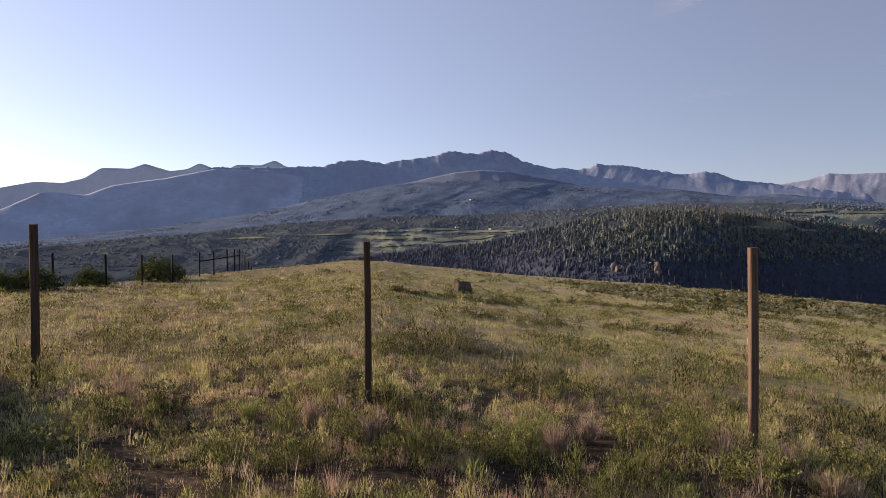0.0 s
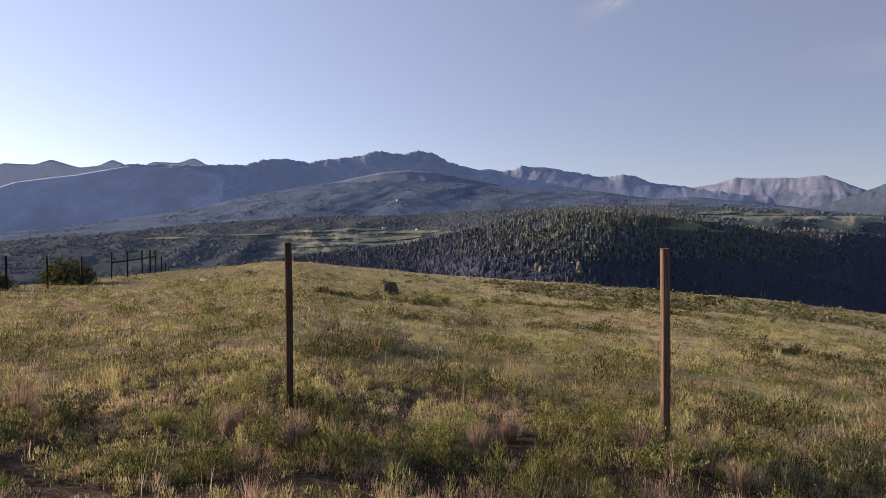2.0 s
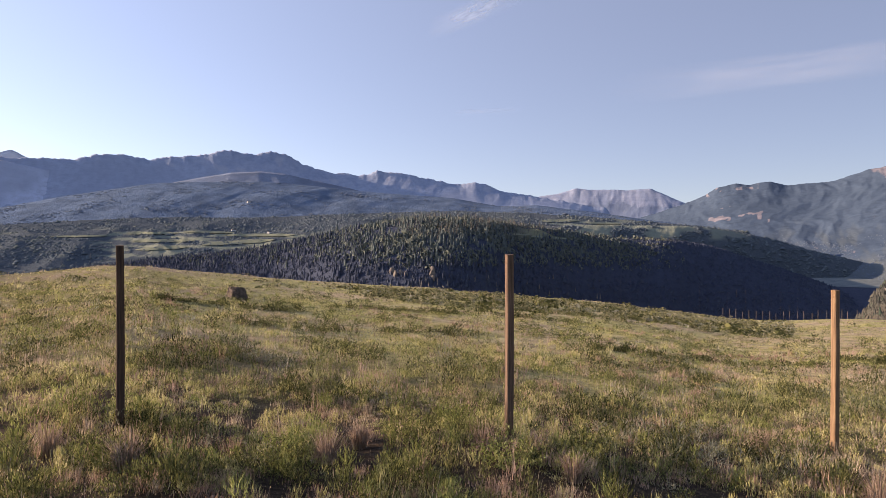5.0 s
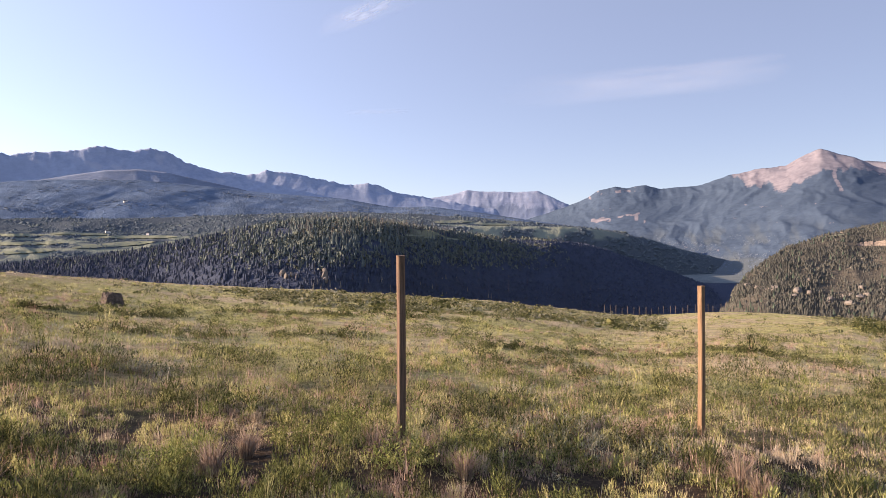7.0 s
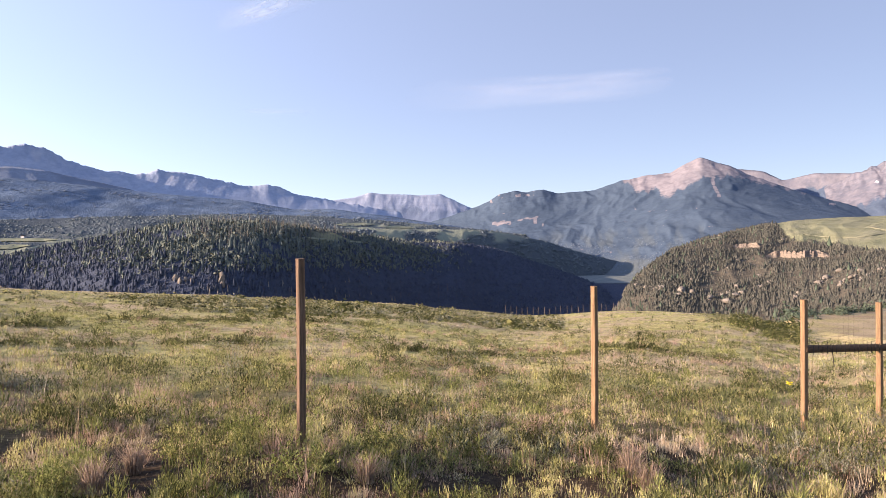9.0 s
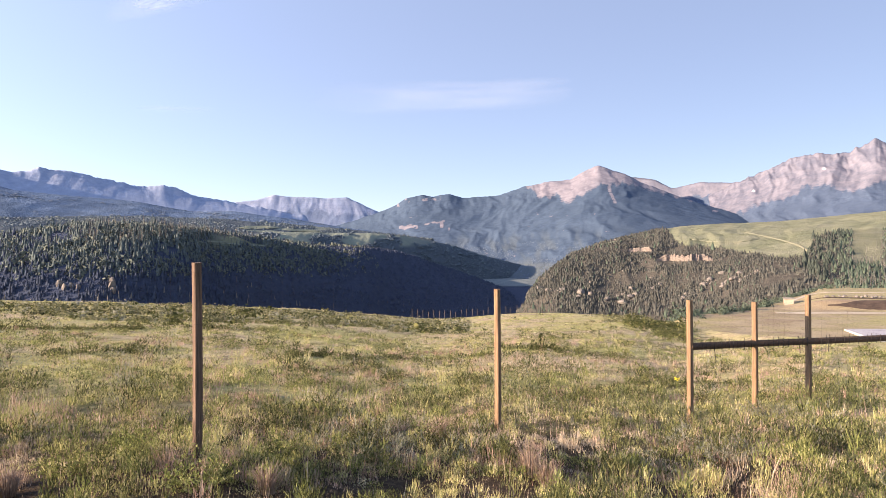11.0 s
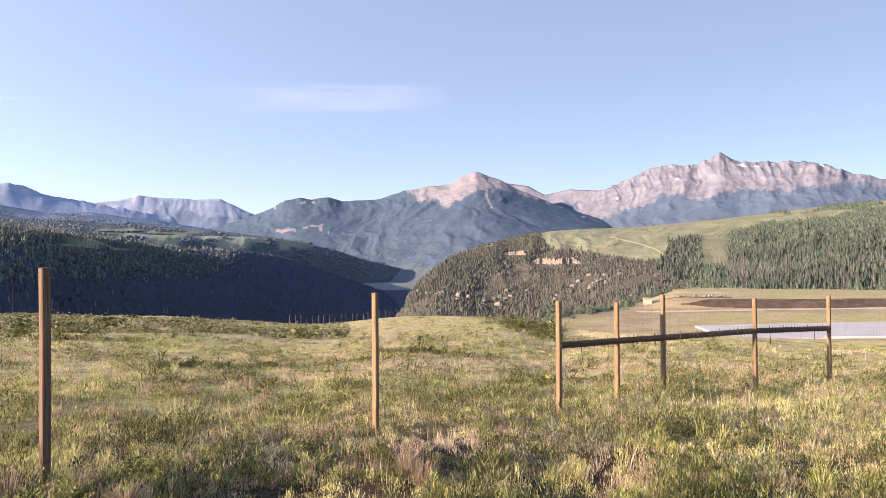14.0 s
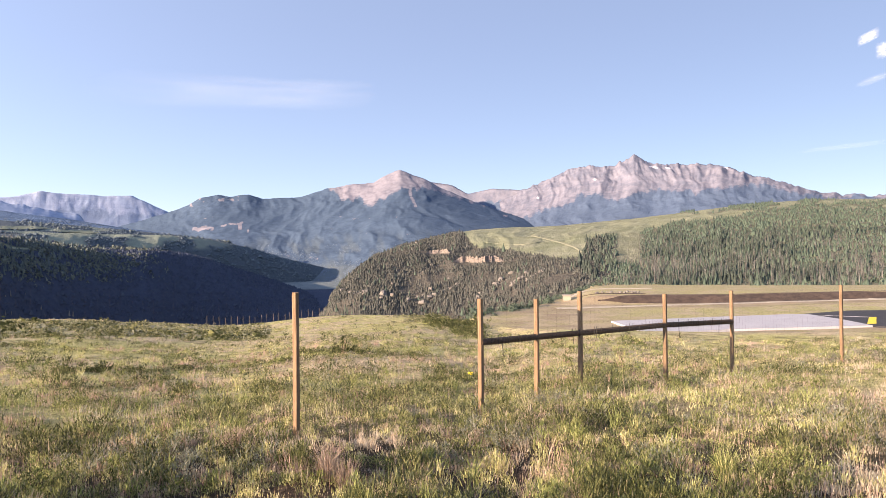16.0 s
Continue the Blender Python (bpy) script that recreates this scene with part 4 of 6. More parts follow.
blades("shrub", 600, 50, 9, 50, M_SAGE, "separate grey-green sage shrubs on the meadow", 0.06, 0.009, 0.12, both(meadow_only, field(4.0, 71, 0.1, 0.24)), 117, lean=1.1, dome=0.24, tries=8)


def leafy(count, seed, leaf=0.10, flat=0.75, lift=0.0):
    """A dome of small tilted leaves, one unit across, on the ground."""
    g = np.random.default_rng(seed)
    d = g.normal(0, 1, (count, 3))
    d[:, 2] = np.abs(d[:, 2])
    d /= np.linalg.norm(d, axis=1)[:, None]
    c = d * g.uniform(0.55, 1.0, (count, 1)) * (1 + 0.25 * np.sin(5 * np.arctan2(d[:, :1], d[:, 1:2]) + seed)) * 0.5 * np.array([1, 1, flat * 2])
    u = np.cross(d, g.normal(0, 1, (count, 3)))
    u /= np.linalg.norm(u, axis=1)[:, None]
    w = np.cross(d + g.normal(0, 0.5, (count, 3)), u)
    w /= np.linalg.norm(w, axis=1)[:, None]
    s = leaf * g.uniform(0.6, 1.4, (count, 1))
    c = c + np.array([0, 0, lift])
    return np.stack([c - u * s, c + w * s * 0.5, c + u * s, c - w * s * 0.5], 1).reshape(-1, 3), np.arange(count * 4).reshape(-1, 4)


def scatter(name, templates, places, scales, turns, mat, label, category, kind="stuff"):
    """Copies of a few template meshes joined into one mesh."""
    V, F, base = [], [], 0
    which = np.arange(len(places)) % len(templates)
    for k, (tv, tf) in enumerate(templates):
        p, s, t = places[which == k], scales[which == k], turns[which == k]
        if not len(p):
            continue
        c, sn = np.cos(t)[:, None], np.sin(t)[:, None]
        v = tv[None] * s[:, None, :]
        v = np.stack([v[..., 0] * c - v[..., 1] * sn, v[..., 0] * sn + v[..., 1] * c, v[..., 2]], -1) + p[:, None, :]
        V.append(v.reshape(-1, 3))
        F.append((tf[None] + (np.arange(len(p)) * len(tv))[:, None, None]).reshape(-1, tf.shape[1]) + base)
        base += v.shape[0] * v.shape[1]
    ob = mesh_of(name, np.concatenate(V), np.concatenate(F), mat)
    return tagged(ob, label, category, kind=kind)


def shrubs(name, count, near, far, size, mat, label, mask, seed, leaves=46, leaf=0.09, flat=0.6):
    g = np.random.default_rng(seed)
    r = near * (far / near) ** g.random(count * 30)
    a = g.uniform(-41, 103, count * 30)
    x, y = polar(a, r)
    keep = g.random(len(r)) < mask(x, y, r, a)
    x, y, r = (v[keep][:count] for v in (x, y, r))
    s = size * g.lognormal(0, 0.35, len(x))
    scatter(name, [leafy(leaves, seed + k, leaf, flat) for k in range(5)], np.stack([x, y, ground_z(x, y) - 0.03], -1), np.stack([s, s, s * g.uniform(0.7, 1.1, len(s))], -1), g.uniform(0, 6.28, len(s)), mat, label, "shrub")


def brush_band(x, y, r, a):
    """Sagebrush on the far rise of the meadow; its lower edge is sharp, and the crest above it is bare."""
    q = r / np.interp(a, MEADOW_AZ, MEADOW_SOFT[1])
    edge = np.interp(a, (8, 17, 28, 37, 46, 48), (72, 57, 59, 64, 61, 62)) + 3.0 * fbm(a / 2.5, 0 * a, 3, 84)
    band = smooth(-1.0, 1.5, r - edge) * smooth(0.93, 0.87, q) * smooth(7, 15, a) * smooth(47.8, 46.8, a)
    knoll = smooth(57, 60, a) * smooth(66, 64, a) * smooth(0.6, 0.7, q) * smooth(1.01, 0.98, q)
    return (band + knoll) * (0.3 + 0.7 * smooth(-0.3, 0.0, fbm(x / 8, y / 8, 3, 81))) + 0.12 * smooth(40, 60, r) * smooth(0.2, 0.4, fbm(x / 9, y / 9, 3, 82)) * smooth(0.95, 0.88, q)


shrubs("sagebrush", 3000, 50, 150, 0.85, M_BRUSH, "olive green low sagebrush in a band below the crest", brush_band, 201, 20, 0.12, 0.42)
shrubs("sagebrush", 800, 50, 150, 0.9, M_KNOLL, "dark green bushes among the sagebrush", brush_band, 205, 20, 0.12, 0.42)
shrubs("sagebrush", 1100, 50, 150, 0.7, M_SAGE, "pale grey-green sagebrush clumps in the band", brush_band, 202, 20, 0.12, 0.42)


def crest_sage(x, y, r, a):
    q = r / np.interp(a, MEADOW_AZ, MEADOW_SOFT[1])
    return smooth(0.90, 0.94, q) * smooth(1.02, 0.99, q) * smooth(26, 34, a) * smooth(46, 44, a)


blades("grass", 1600, 14, 60, 195, M_DRY, "strip of pale dry grass along the meadow crest", 0.13, 0.005, 0.10, lambda x, y, r, a: 3 * smooth(0.90, 0.94, r / np.interp(a, MEADOW_AZ, MEADOW_SOFT[1])) * smooth(1.01, 1.0, r / np.interp(a, MEADOW_AZ, MEADOW_SOFT[1])), 114, az=(-10, 64))
shrubs("sagebrush", 260, 60, 190, 0.5, M_SAGE, "pale grey sagebrush along the meadow crest", crest_sage, 203, 30, 0.11)


def knoll_brush(x, y, r, a):
    q = r / np.interp(a, MEADOW_AZ, MEADOW_SOFT[1])
    return smooth(0.0, 0.4, a - 60.2 - 1.6 * (1 - q)) * smooth(66.2, 65.4, a) * smooth(0, 4, r - 66 + 3.4 * (a - 61)) * smooth(1.0, 0.97, q) * (0.25 + 0.75 * smooth(-0.3, 0.0, fbm(x / 7, y / 7, 3, 87)))


shrubs("brush", 560, 45, 145, 1.2, M_KNOLL, "dark green brush thick on the side of the knoll", knoll_brush, 204, 80, 0.055)


def bank_shrubs(x, y, r, a):
    """Shrubs thicken on the near bank and thin out up the meadow."""
    return on_meadow(x, y, r, a) * smooth(-0.05, 0.12, fbm(x / 1.3, y / 1.3, 3, 67) + 0.2 * smooth(10, 6.5, r) - 0.12)


def drifts(x, y, r, a):
    """Long low drifts of shrubs that lie across the slope."""
    return smooth(0.05, 0.25, fbm(a / 8.0, r / 3.5, 3, 83)) * meadow_only(x, y, r, a)


blades("shrub", 420, 190, 4.8, 13, M_SHRUB, "bushy green shrubs on the near bank", 0.05, 0.011, 0.13, bank_shrubs, 209, lean=0.7, dome=0.24, tries=12)
blades("shrub", 190, 150, 5.5, 17, M_SHRUB, "dark green bushy shrubs among the dry grass of the bank", 0.05, 0.0105, 0.13, bank_shrubs, 214, lean=0.7, dome=0.24, tries=12, az=(44, 103))
blades("shrub", 150, 190, 4.8, 12, M_BRIGHT, "bushy yellow-green shrubs on the near bank", 0.046, 0.011, 0.125, bank_shrubs, 210, lean=0.7, dome=0.2, tries=12)
blades("shrub", 280, 190, 4.8, 13, M_HERB, "leafy green shrubs on the near bank", 0.046, 0.011, 0.12, bank_shrubs, 213, lean=0.7, dome=0.18, tries=12)
blades("grass", 170, 120, *NEAR, M_RED, "upright pinkish tan grass tussocks", 0.20, 0.0055, 0.06, bank_shrubs, 211, lean=0.5, dome=0.0, tries=12)
blades("shrub", 90, 220, *NEAR, M_SAGE, "grey-green low sage shrubs among the grass", 0.05, 0.009, 0.13, both(on_meadow, patches(1.8, 68, 0.1, 0.3)), 206, lean=1.2, dome=0.26)
blades("shrub", 2600, 22, 14, 110, M_SHRUB, "dark green low shrubs in drifts across the meadow", 0.08, 0.0105, 0.17, drifts, 207, lean=1.0, dome=0.22, tries=8)
blades("shrub", 900, 22, 14, 110, M_SAGE, "grey-green low shrubs in drifts across the meadow", 0.06, 0.008, 0.17, drifts, 208, lean=1.1, dome=0.2)


def tussock(az, r, w, h, mat, seed, label):
    """One upright tuft of dry grass, its blades bent outwards."""
    g = np.random.default_rng(seed)
    n = 300
    th, rad = g.uniform(0, 2 * np.pi, n), 0.16 * w * np.sqrt(g.random(n))
    out = np.stack([np.cos(th), np.sin(th)], -1)
    tall, lean = h * g.uniform(0.3, 1.05, n), 0.36 * w * g.random(n)
    base = np.column_stack([out * rad[:, None], np.full(n, -0.02)])
    mid = np.column_stack([out * (rad + 0.35 * lean)[:, None], 0.6 * tall])
    top = np.column_stack([out * (rad + lean)[:, None] + g.normal(0, 0.02, (n, 2)), tall * (1 - 0.25 * lean / w)])
    yaw = g.uniform(0, np.pi, n)
    side = np.column_stack([np.cos(yaw), np.sin(yaw), 0 * yaw]) * (0.0028 * g.uniform(0.7, 1.4, n))[:, None]
    v = np.stack([base - side, base + side, mid + side * 0.9, mid - side * 0.9, top + side * 0.5, top - side * 0.5], 1).reshape(-1, 3)
    k = np.arange(n)[:, None] * 6
    x, y = (float(q) for q in polar(az, r))
    ob = mesh_of("grass_tussock", v, np.concatenate([k + np.array([[0, 1, 2, 3]]), k + np.array([[3, 2, 4, 5]])], 0), mat)
    ob.location = (x, y, gz(x, y))
    tagged(ob, label, "grass", "tussocks on the near bank")


def leafy_shrub(az, r, w, h, mat, seed, label):
    """One low shrub: thin shoots that fan out into a dome, small leaves along each."""
    g = np.random.default_rng(seed)
    x, y = (float(q) for q in polar(az, r))
    plant = empty("shrub", (x, y, gz(x, y)))
    tagged(plant, label, "shrub", "shrubs on the near bank")
    n, per = 95, 16
    th, lift = g.uniform(0, 2 * np.pi, n), g.uniform(0.15, 1.0, n)
    flat = np.sqrt(1 - lift ** 2 * 0.95)
    tip = np.column_stack([0.5 * w * flat * np.cos(th), 0.5 * w * flat * np.sin(th), h * (0.25 + 0.75 * lift)]) * g.uniform(0.7, 1.12, (n, 1))
    root = tip * np.array([0.25, 0.25, 0]) - np.array([0, 0, 0.02])
    yaw = g.uniform(0, np.pi, n)
    side = np.column_stack([np.cos(yaw), np.sin(yaw), 0 * yaw]) * 0.0022
    mesh_of("stem", np.stack([root - side, root + side, tip + side * 0.3, tip - side * 0.3], 1).reshape(-1, 3), np.arange(4 * n).reshape(-1, 4), M_RAIL, plant)
    t = g.uniform(0.3, 1.03, (n, per, 1))
    c = (root[:, None] + (tip - root)[:, None] * t).reshape(-1, 3) + g.normal(0, 0.012, (n * per, 3))
    m = len(c)
    u = g.normal(0, 1, (m, 3)) * np.array([0.7, 0.7, 0.7]) + np.array([0, 0, 0.9])
    u /= np.linalg.norm(u, axis=1)[:, None]
    q = np.cross(u, g.normal(0, 1, (m, 3)))
    q /= np.linalg.norm(q, axis=1)[:, None]
    s = g.uniform(0.012, 0.026, (m, 1))
    mesh_of("foliage", np.stack([c - u * s, c + q * s * 0.36, c + u * s, c - q * s * 0.36], 1).reshape(-1, 3), np.arange(4 * m).reshape(-1, 4), mat, plant)


for az, r, w, h, seed in ((-26.4, 10.7, 1.0, 0.62, 1), (-11.6, 8.3, 0.5, 0.4, 2), (-6.1, 7.3, 0.6, 0.42, 3), (9.7, 7.7, 0.55, 0.42, 4), (12.4, 8.3, 0.45, 0.36, 5), (31.0, 7.4, 0.5, 0.34, 6), (53.3, 8.5, 0.6, 0.45, 7), (54.9, 8.1, 0.5, 0.38, 8), (45.3, 11.4, 0.6, 0.34, 14)):
    tussock(az, r, w, h, M_TUFT, 700 + seed, "upright pinkish tan tuft of dry grass")
for az, r, w, h, seed in ((-16.8, 8.9, 0.5, 0.32, 9), (-14.2, 8.1, 0.6, 0.28, 10), (86.2, 9.3, 0.7, 0.34, 12), (61.5, 9.6, 0.5, 0.28, 13)):
    tussock(az, r, w, h, M_BRIGHT, 700 + seed, "yellow-green tuft of long meadow grass")
for az, r, w, h, mat, seed, label in (
        (-22.9, 10.0, 0.9, 0.5, M_SHRUB, 1, "dark green leafy shrub beside a pinkish grass tuft"), (-7.0, 7.6, 0.6, 0.34, M_HERB, 2, "green leafy shrub at the foot of a post"),
        (5.9, 7.7, 0.75, 0.4, M_BRIGHT, 3, "yellow-green rounded leafy shrub"), (21.7, 9.4, 1.0, 0.5, M_BRIGHT, 4, "green leafy shrub beside a brown fence post"),
        (25.5, 7.6, 1.0, 0.4, M_BRIGHT, 5, "bright green low spreading shrub"), (16.2, 8.6, 0.9, 0.38, M_HERB, 6, "dull green leafy shrub"),
        (32.0, 8.6, 0.9, 0.42, M_HERB, 7, "dull green leafy shrub"), (39.3, 10.4, 1.2, 0.5, M_SHRUB, 8, "dark green broad leafy shrub"),
        (45.6, 10.4, 1.0, 0.42, M_SHRUB, 9, "dark green broad leafy shrub"), (1.6, 16.8, 1.2, 0.6, M_SHRUB, 10, "dark grey-green shrub alone on the meadow"),
        (3.4, 16.4, 1.0, 0.45, M_SAGE, 11, "pale grey-green sage shrub on the meadow"), (41.1, 20.4, 1.1, 0.45, M_SHRUB, 12, "dark green shrub on the open meadow"),
        (68.8, 11.1, 1.1, 0.42, M_SAGE, 13, "pale grey sage shrub among dry grass"), (66.6, 18.3, 1.0, 0.6, M_SHRUB, 14, "dark green shrub at the foot of a fence post"),
        (90.1, 8.9, 0.9, 0.45, M_BRIGHT, 15, "bright green leafy shrub"), (20.3, 9.8, 0.9, 0.4, M_HERB, 16, "dull green leafy shrub"),
        (47.5, 19.3, 0.9, 0.36, M_SHRUB, 17, "low dark shrub on the open meadow"), (78.4, 9.9, 0.8, 0.3, M_HERB, 18, "low dull green shrub"),
        (-30.5, 8.0, 0.9, 0.42, M_HERB, 19, "dull green leafy shrub in shade"), (72.0, 16.0, 1.6, 0.34, M_SAGE, 20, "pale blue-grey sage patch beyond the fence")):
    leafy_shrub(az, r, w, h, mat, 740 + seed, label)


def seed_heads(name, count, near, far, mat, label, low, high, size, mask, seed):
    """Small pale seed heads and florets that stand over the grass on unseen stalks' tips, added for the sparkle of
    sunlit blades.
    """
    g = np.random.default_rng(seed)
    r = near * (far / near) ** g.random(count * 3)
    a = g.uniform(-41, 103, count * 3)
    x, y = polar(a, r)
    keep = g.random(len(r)) < mask(x, y, r, a)
    x, y, r = (v[keep][:count] for v in (x, y, r))
    n = len(x)
    z = ground_z(x, y) + g.uniform(low, high, n) * (1 + 0.3 * fbm(x / 2.2, y / 2.2, 2, 66))
    s = size * np.clip(r / 6, 1, 30) ** 0.8 * g.uniform(0.5, 1.4, n)
    q = g.uniform(0, np.pi, n)
    c = np.stack([x, y, z], -1)
    side = np.stack([np.cos(q), np.sin(q), 0 * q], -1) * (0.35 * s)[:, None]
    up = np.stack([0.3 * g.normal(size=n), 0.3 * g.normal(size=n), np.ones(n)], -1) * s[:, None]
    stalk = c - np.stack([0.25 * up[:, 0], 0.25 * up[:, 1], z - ground_z(x, y)], -1)
    thin = side * 0.12
    v = np.stack([c - up * 0.9, c + side, c + up, c - side, stalk - thin, stalk + thin, c - up * 0.8 + thin, c - up * 0.8 - thin], 1).reshape(-1, 3)
    k = np.arange(n)[:, None] * 8
    f = np.concatenate([k + np.array([[0, 1, 2, 3]]), k + np.array([[4, 5, 6, 7]])], 0)
    return tagged(mesh_of(name, v, f, mat), label, "grass", kind="stuff")


M_SEED = leaf_material("seed_head", [(0.24, 0.17, 0.11), (0.36, 0.28, 0.19), (0.50, 0.42, 0.30)], 0.3)
M_MAUVE = leaf_material("mauve_floret", [(0.26, 0.18, 0.17), (0.36, 0.28, 0.26), (0.50, 0.43, 0.39)], 0.3)
seed_heads("seed_grass", 9000, 4.9, 120, M_SEED, "pale tan seed heads standing over the grass", 0.12, 0.30, 0.009, on_meadow, 121)
seed_heads("floret", 7000, 4.9, 120, M_MAUVE, "pinkish grey florets among the grass", 0.10, 0.26, 0.009, both(on_meadow, patches(3.0, 69, 0.0, 0.25)), 122)

# ---- forests ----
def conifer(seed, tiers=3, points=6):
    g = np.random.default_rng(seed)
    V, F = [], []
    for k in range(tiers):
        z0, z1 = k / tiers * 0.86 + 0.04, min(1.0, (k + 1.75) / tiers * 0.86 + 0.04)
        rad = 0.5 * (1 - k / tiers) ** 0.85
        b = len(V)
        V.append((0.02 * g.normal(), 0.02 * g.normal(), 1.0 if k == tiers - 1 else z1))
        for j in range(points):
            q = 2 * np.pi * j / points + g.normal(0, 0.12)
            rr = rad * (1.0 if j % 2 else 0.62) * g.uniform(0.75, 1.2)
            V.append((rr * np.cos(q), rr * np.sin(q), z0 + g.normal(0, 0.03)))
        F += [(b, b + 1 + j, b + 1 + (j + 1) % points) for j in range(points)]
    return np.array(V), np.array(F)


def crown(seed, lumps=3):
    g = np.random.default_rng(seed)
    t = (1 + 5 ** 0.5) / 2
    ico = np.array([(-1, t, 0), (1, t, 0), (-1, -t, 0), (1, -t, 0), (0, -1, t), (0, 1, t), (0, -1, -t), (0, 1, -t), (t, 0, -1), (t, 0, 1), (-t, 0, -1), (-t, 0, 1)]) / 1.9
    fi = np.array([(0, 11, 5), (0, 5, 1), (0, 1, 7), (0, 7, 10), (0, 10, 11), (1, 5, 9), (5, 11, 4), (11, 10, 2), (10, 7, 6), (7, 1, 8), (3, 9, 4), (3, 4, 2), (3, 2, 6), (3, 6, 8), (3, 8, 9), (4, 9, 5), (2, 4, 11), (6, 2, 10), (8, 6, 7), (9, 8, 1)])
    V, F = [], []
    for k in range(lumps):
        c = np.array([g.normal(0, 0.16), g.normal(0, 0.16), 0.35 + 0.5 * k / max(1, lumps - 1)])
        V.append(ico * g.uniform(0.3, 0.4) * (1 + 0.32 * g.normal(size=(12, 1))) * np.array([1, 1, 1.15]) + c)
        F.append(fi + 12 * k)
    return np.concatenate(V), np.concatenate(F)


def snag(seed):
    """A bare dead trunk with a few broken limbs."""
    g = np.random.default_rng(seed)
    V, F = [], []
    for a, b, w in [((0, 0, 0), (0.02, 0, 1), 0.05)] + [((0, 0, z), (0.18 * np.cos(q), 0.18 * np.sin(q), z + 0.08), 0.03) for z, q in zip(g.uniform(0.35, 0.85, 5), g.uniform(0, 6.28, 5))]:
        k = len(V)
        V += [(a[0] - w, a[1], a[2]), (a[0] + w, a[1], a[2]), b, (a[0], a[1] + w, a[2])]
        F += [(k, k + 1, k + 2), (k + 1, k + 3, k + 2), (k + 3, k, k + 2)]
    return np.array(V, float), np.array(F)


def stand(land, count, want, seed):
    """Random places on a landform where want(azimuth, elevation, distance, cover, x, y) allows, each with the distance."""
    g = np.random.default_rng(seed)
    rows, cols = land["X"].shape
    m = count * 12
    i, j = g.random(m) * (rows - 1.001), g.random(m) * (cols - 1.001)
    i0, j0 = i.astype(int), j.astype(int)
    fi, fj = i - i0, j - j0

    def at(key):
        t = land[key]
        return (t[i0, j0] * (1 - fj) + t[i0, j0 + 1] * fj) * (1 - fi) + (t[i0 + 1, j0] * (1 - fj) + t[i0 + 1, j0 + 1] * fj) * fi

    x, y, z, c, a, e, r = (at(k) for k in ("X", "Y", "Z", "C", "A", "E", "R"))
    keep = g.random(m) < want(a, e, r, c, x, y)
    return np.stack([x, y, z - 0.6], -1)[keep][:count], r[keep][:count]


def forest(name, land, count, want, templates, mat, label, tall, slim, seed):
    p, r = stand(land, count, want, seed)
    g = np.random.default_rng(seed + 1)
    h = tall * g.lognormal(0, 0.25, len(p))
    w = h * slim * g.uniform(0.8, 1.25, len(p))
    return scatter(name, templates, p, np.stack([w, w, h], -1), g.uniform(0, 6.28, len(p)), mat, label, "forest")


FIRS = [conifer(310 + k, 2, 6) for k in range(6)]
CANOPY = [conifer(330 + k, 1, 6) for k in range(6)]
SIMPLE = [conifer(320 + k, 2, 5) for k in range(4)]
CROWNS = [leafy(10, 340 + k, 0.27, 0.95) for k in range(6)]
SNAGS = [snag(360 + k) for k in range(4)]
off_cliff = lambda a, e: 1.0 - ((a > 63.2) & (a < 67.6) & (e > -0.85) & (e < -0.3)) - ((a > 60.7) & (a < 63.1) & (e > -0.1) & (e < 0.3))
open_ground = lambda c: 1 - smooth(0.25, 0.6, c)
grove = lambda x, y, size, seed, lo=-0.15, hi=0.1: smooth(lo, hi, fbm(x / size, y / size, 3, seed))
forest("forest", canyon_hill, 4000, lambda a, e, r, c, x, y: open_ground(c) * smooth(-6.2, -5.0, e) * smooth(23, 29, a) * smooth(57, 52, a), CANOPY, M_SHADEFIR, "close dark conifer forest in the canyon's shade", 4.5, 1.3, 400)
forest("forest", canyon_hill, 8000, lambda a, e, r, c, x, y: open_ground(c) * smooth(-6.2, -5.0, e) * smooth(30, 25, a) * np.maximum(smooth(0.1, -1.2, e + 0.9 * fbm(x / 90, y / 90, 3, 97)), 0.8 * smooth(16, 8, a)), FIRS, M_SHADEFIR, "dense dark conifer forest on the canyon side", 6, 0.66, 401)
forest("forest", canyon_hill, 3000, lambda a, e, r, c, x, y: open_ground(c) * smooth(-2.2, -0.6, e) * smooth(36, 31, a) * (0.2 + 0.8 * smooth(8, 17, a)), FIRS, M_LITFIR, "grey-green conifers lightened in colour for the sunlit canyon rim", 8, 0.5, 418)
forest("forest", canyon_hill, 6500, lambda a, e, r, c, x, y: open_ground(c) * smooth(-2.4, -0.4, e) * smooth(40, 34, a) * (0.15 + 0.85 * smooth(8, 17, a)) * grove(x, y, 110, 91, -0.3, 0.05), CROWNS, M_LITASPEN, "lighter aspen groves on the canyon rim", 5.5, 0.95, 402)
forest("forest", canyon_hill, 3500, lambda a, e, r, c, x, y: open_ground(c) * smooth(-6, -5, e) * smooth(30, 25, a), CROWNS, M_SHADEFIR, "dark undergrowth between the conifers", 3.2, 1.2, 415)
forest("forest", canyon_hill, 900, lambda a, e, r, c, x, y: smooth(0.3, 1.0, e) * smooth(12, 17, a) * smooth(31, 26, a), SNAGS, M_DEAD, "pale bare standing trunks along the rim", 11, 0.7, 403)
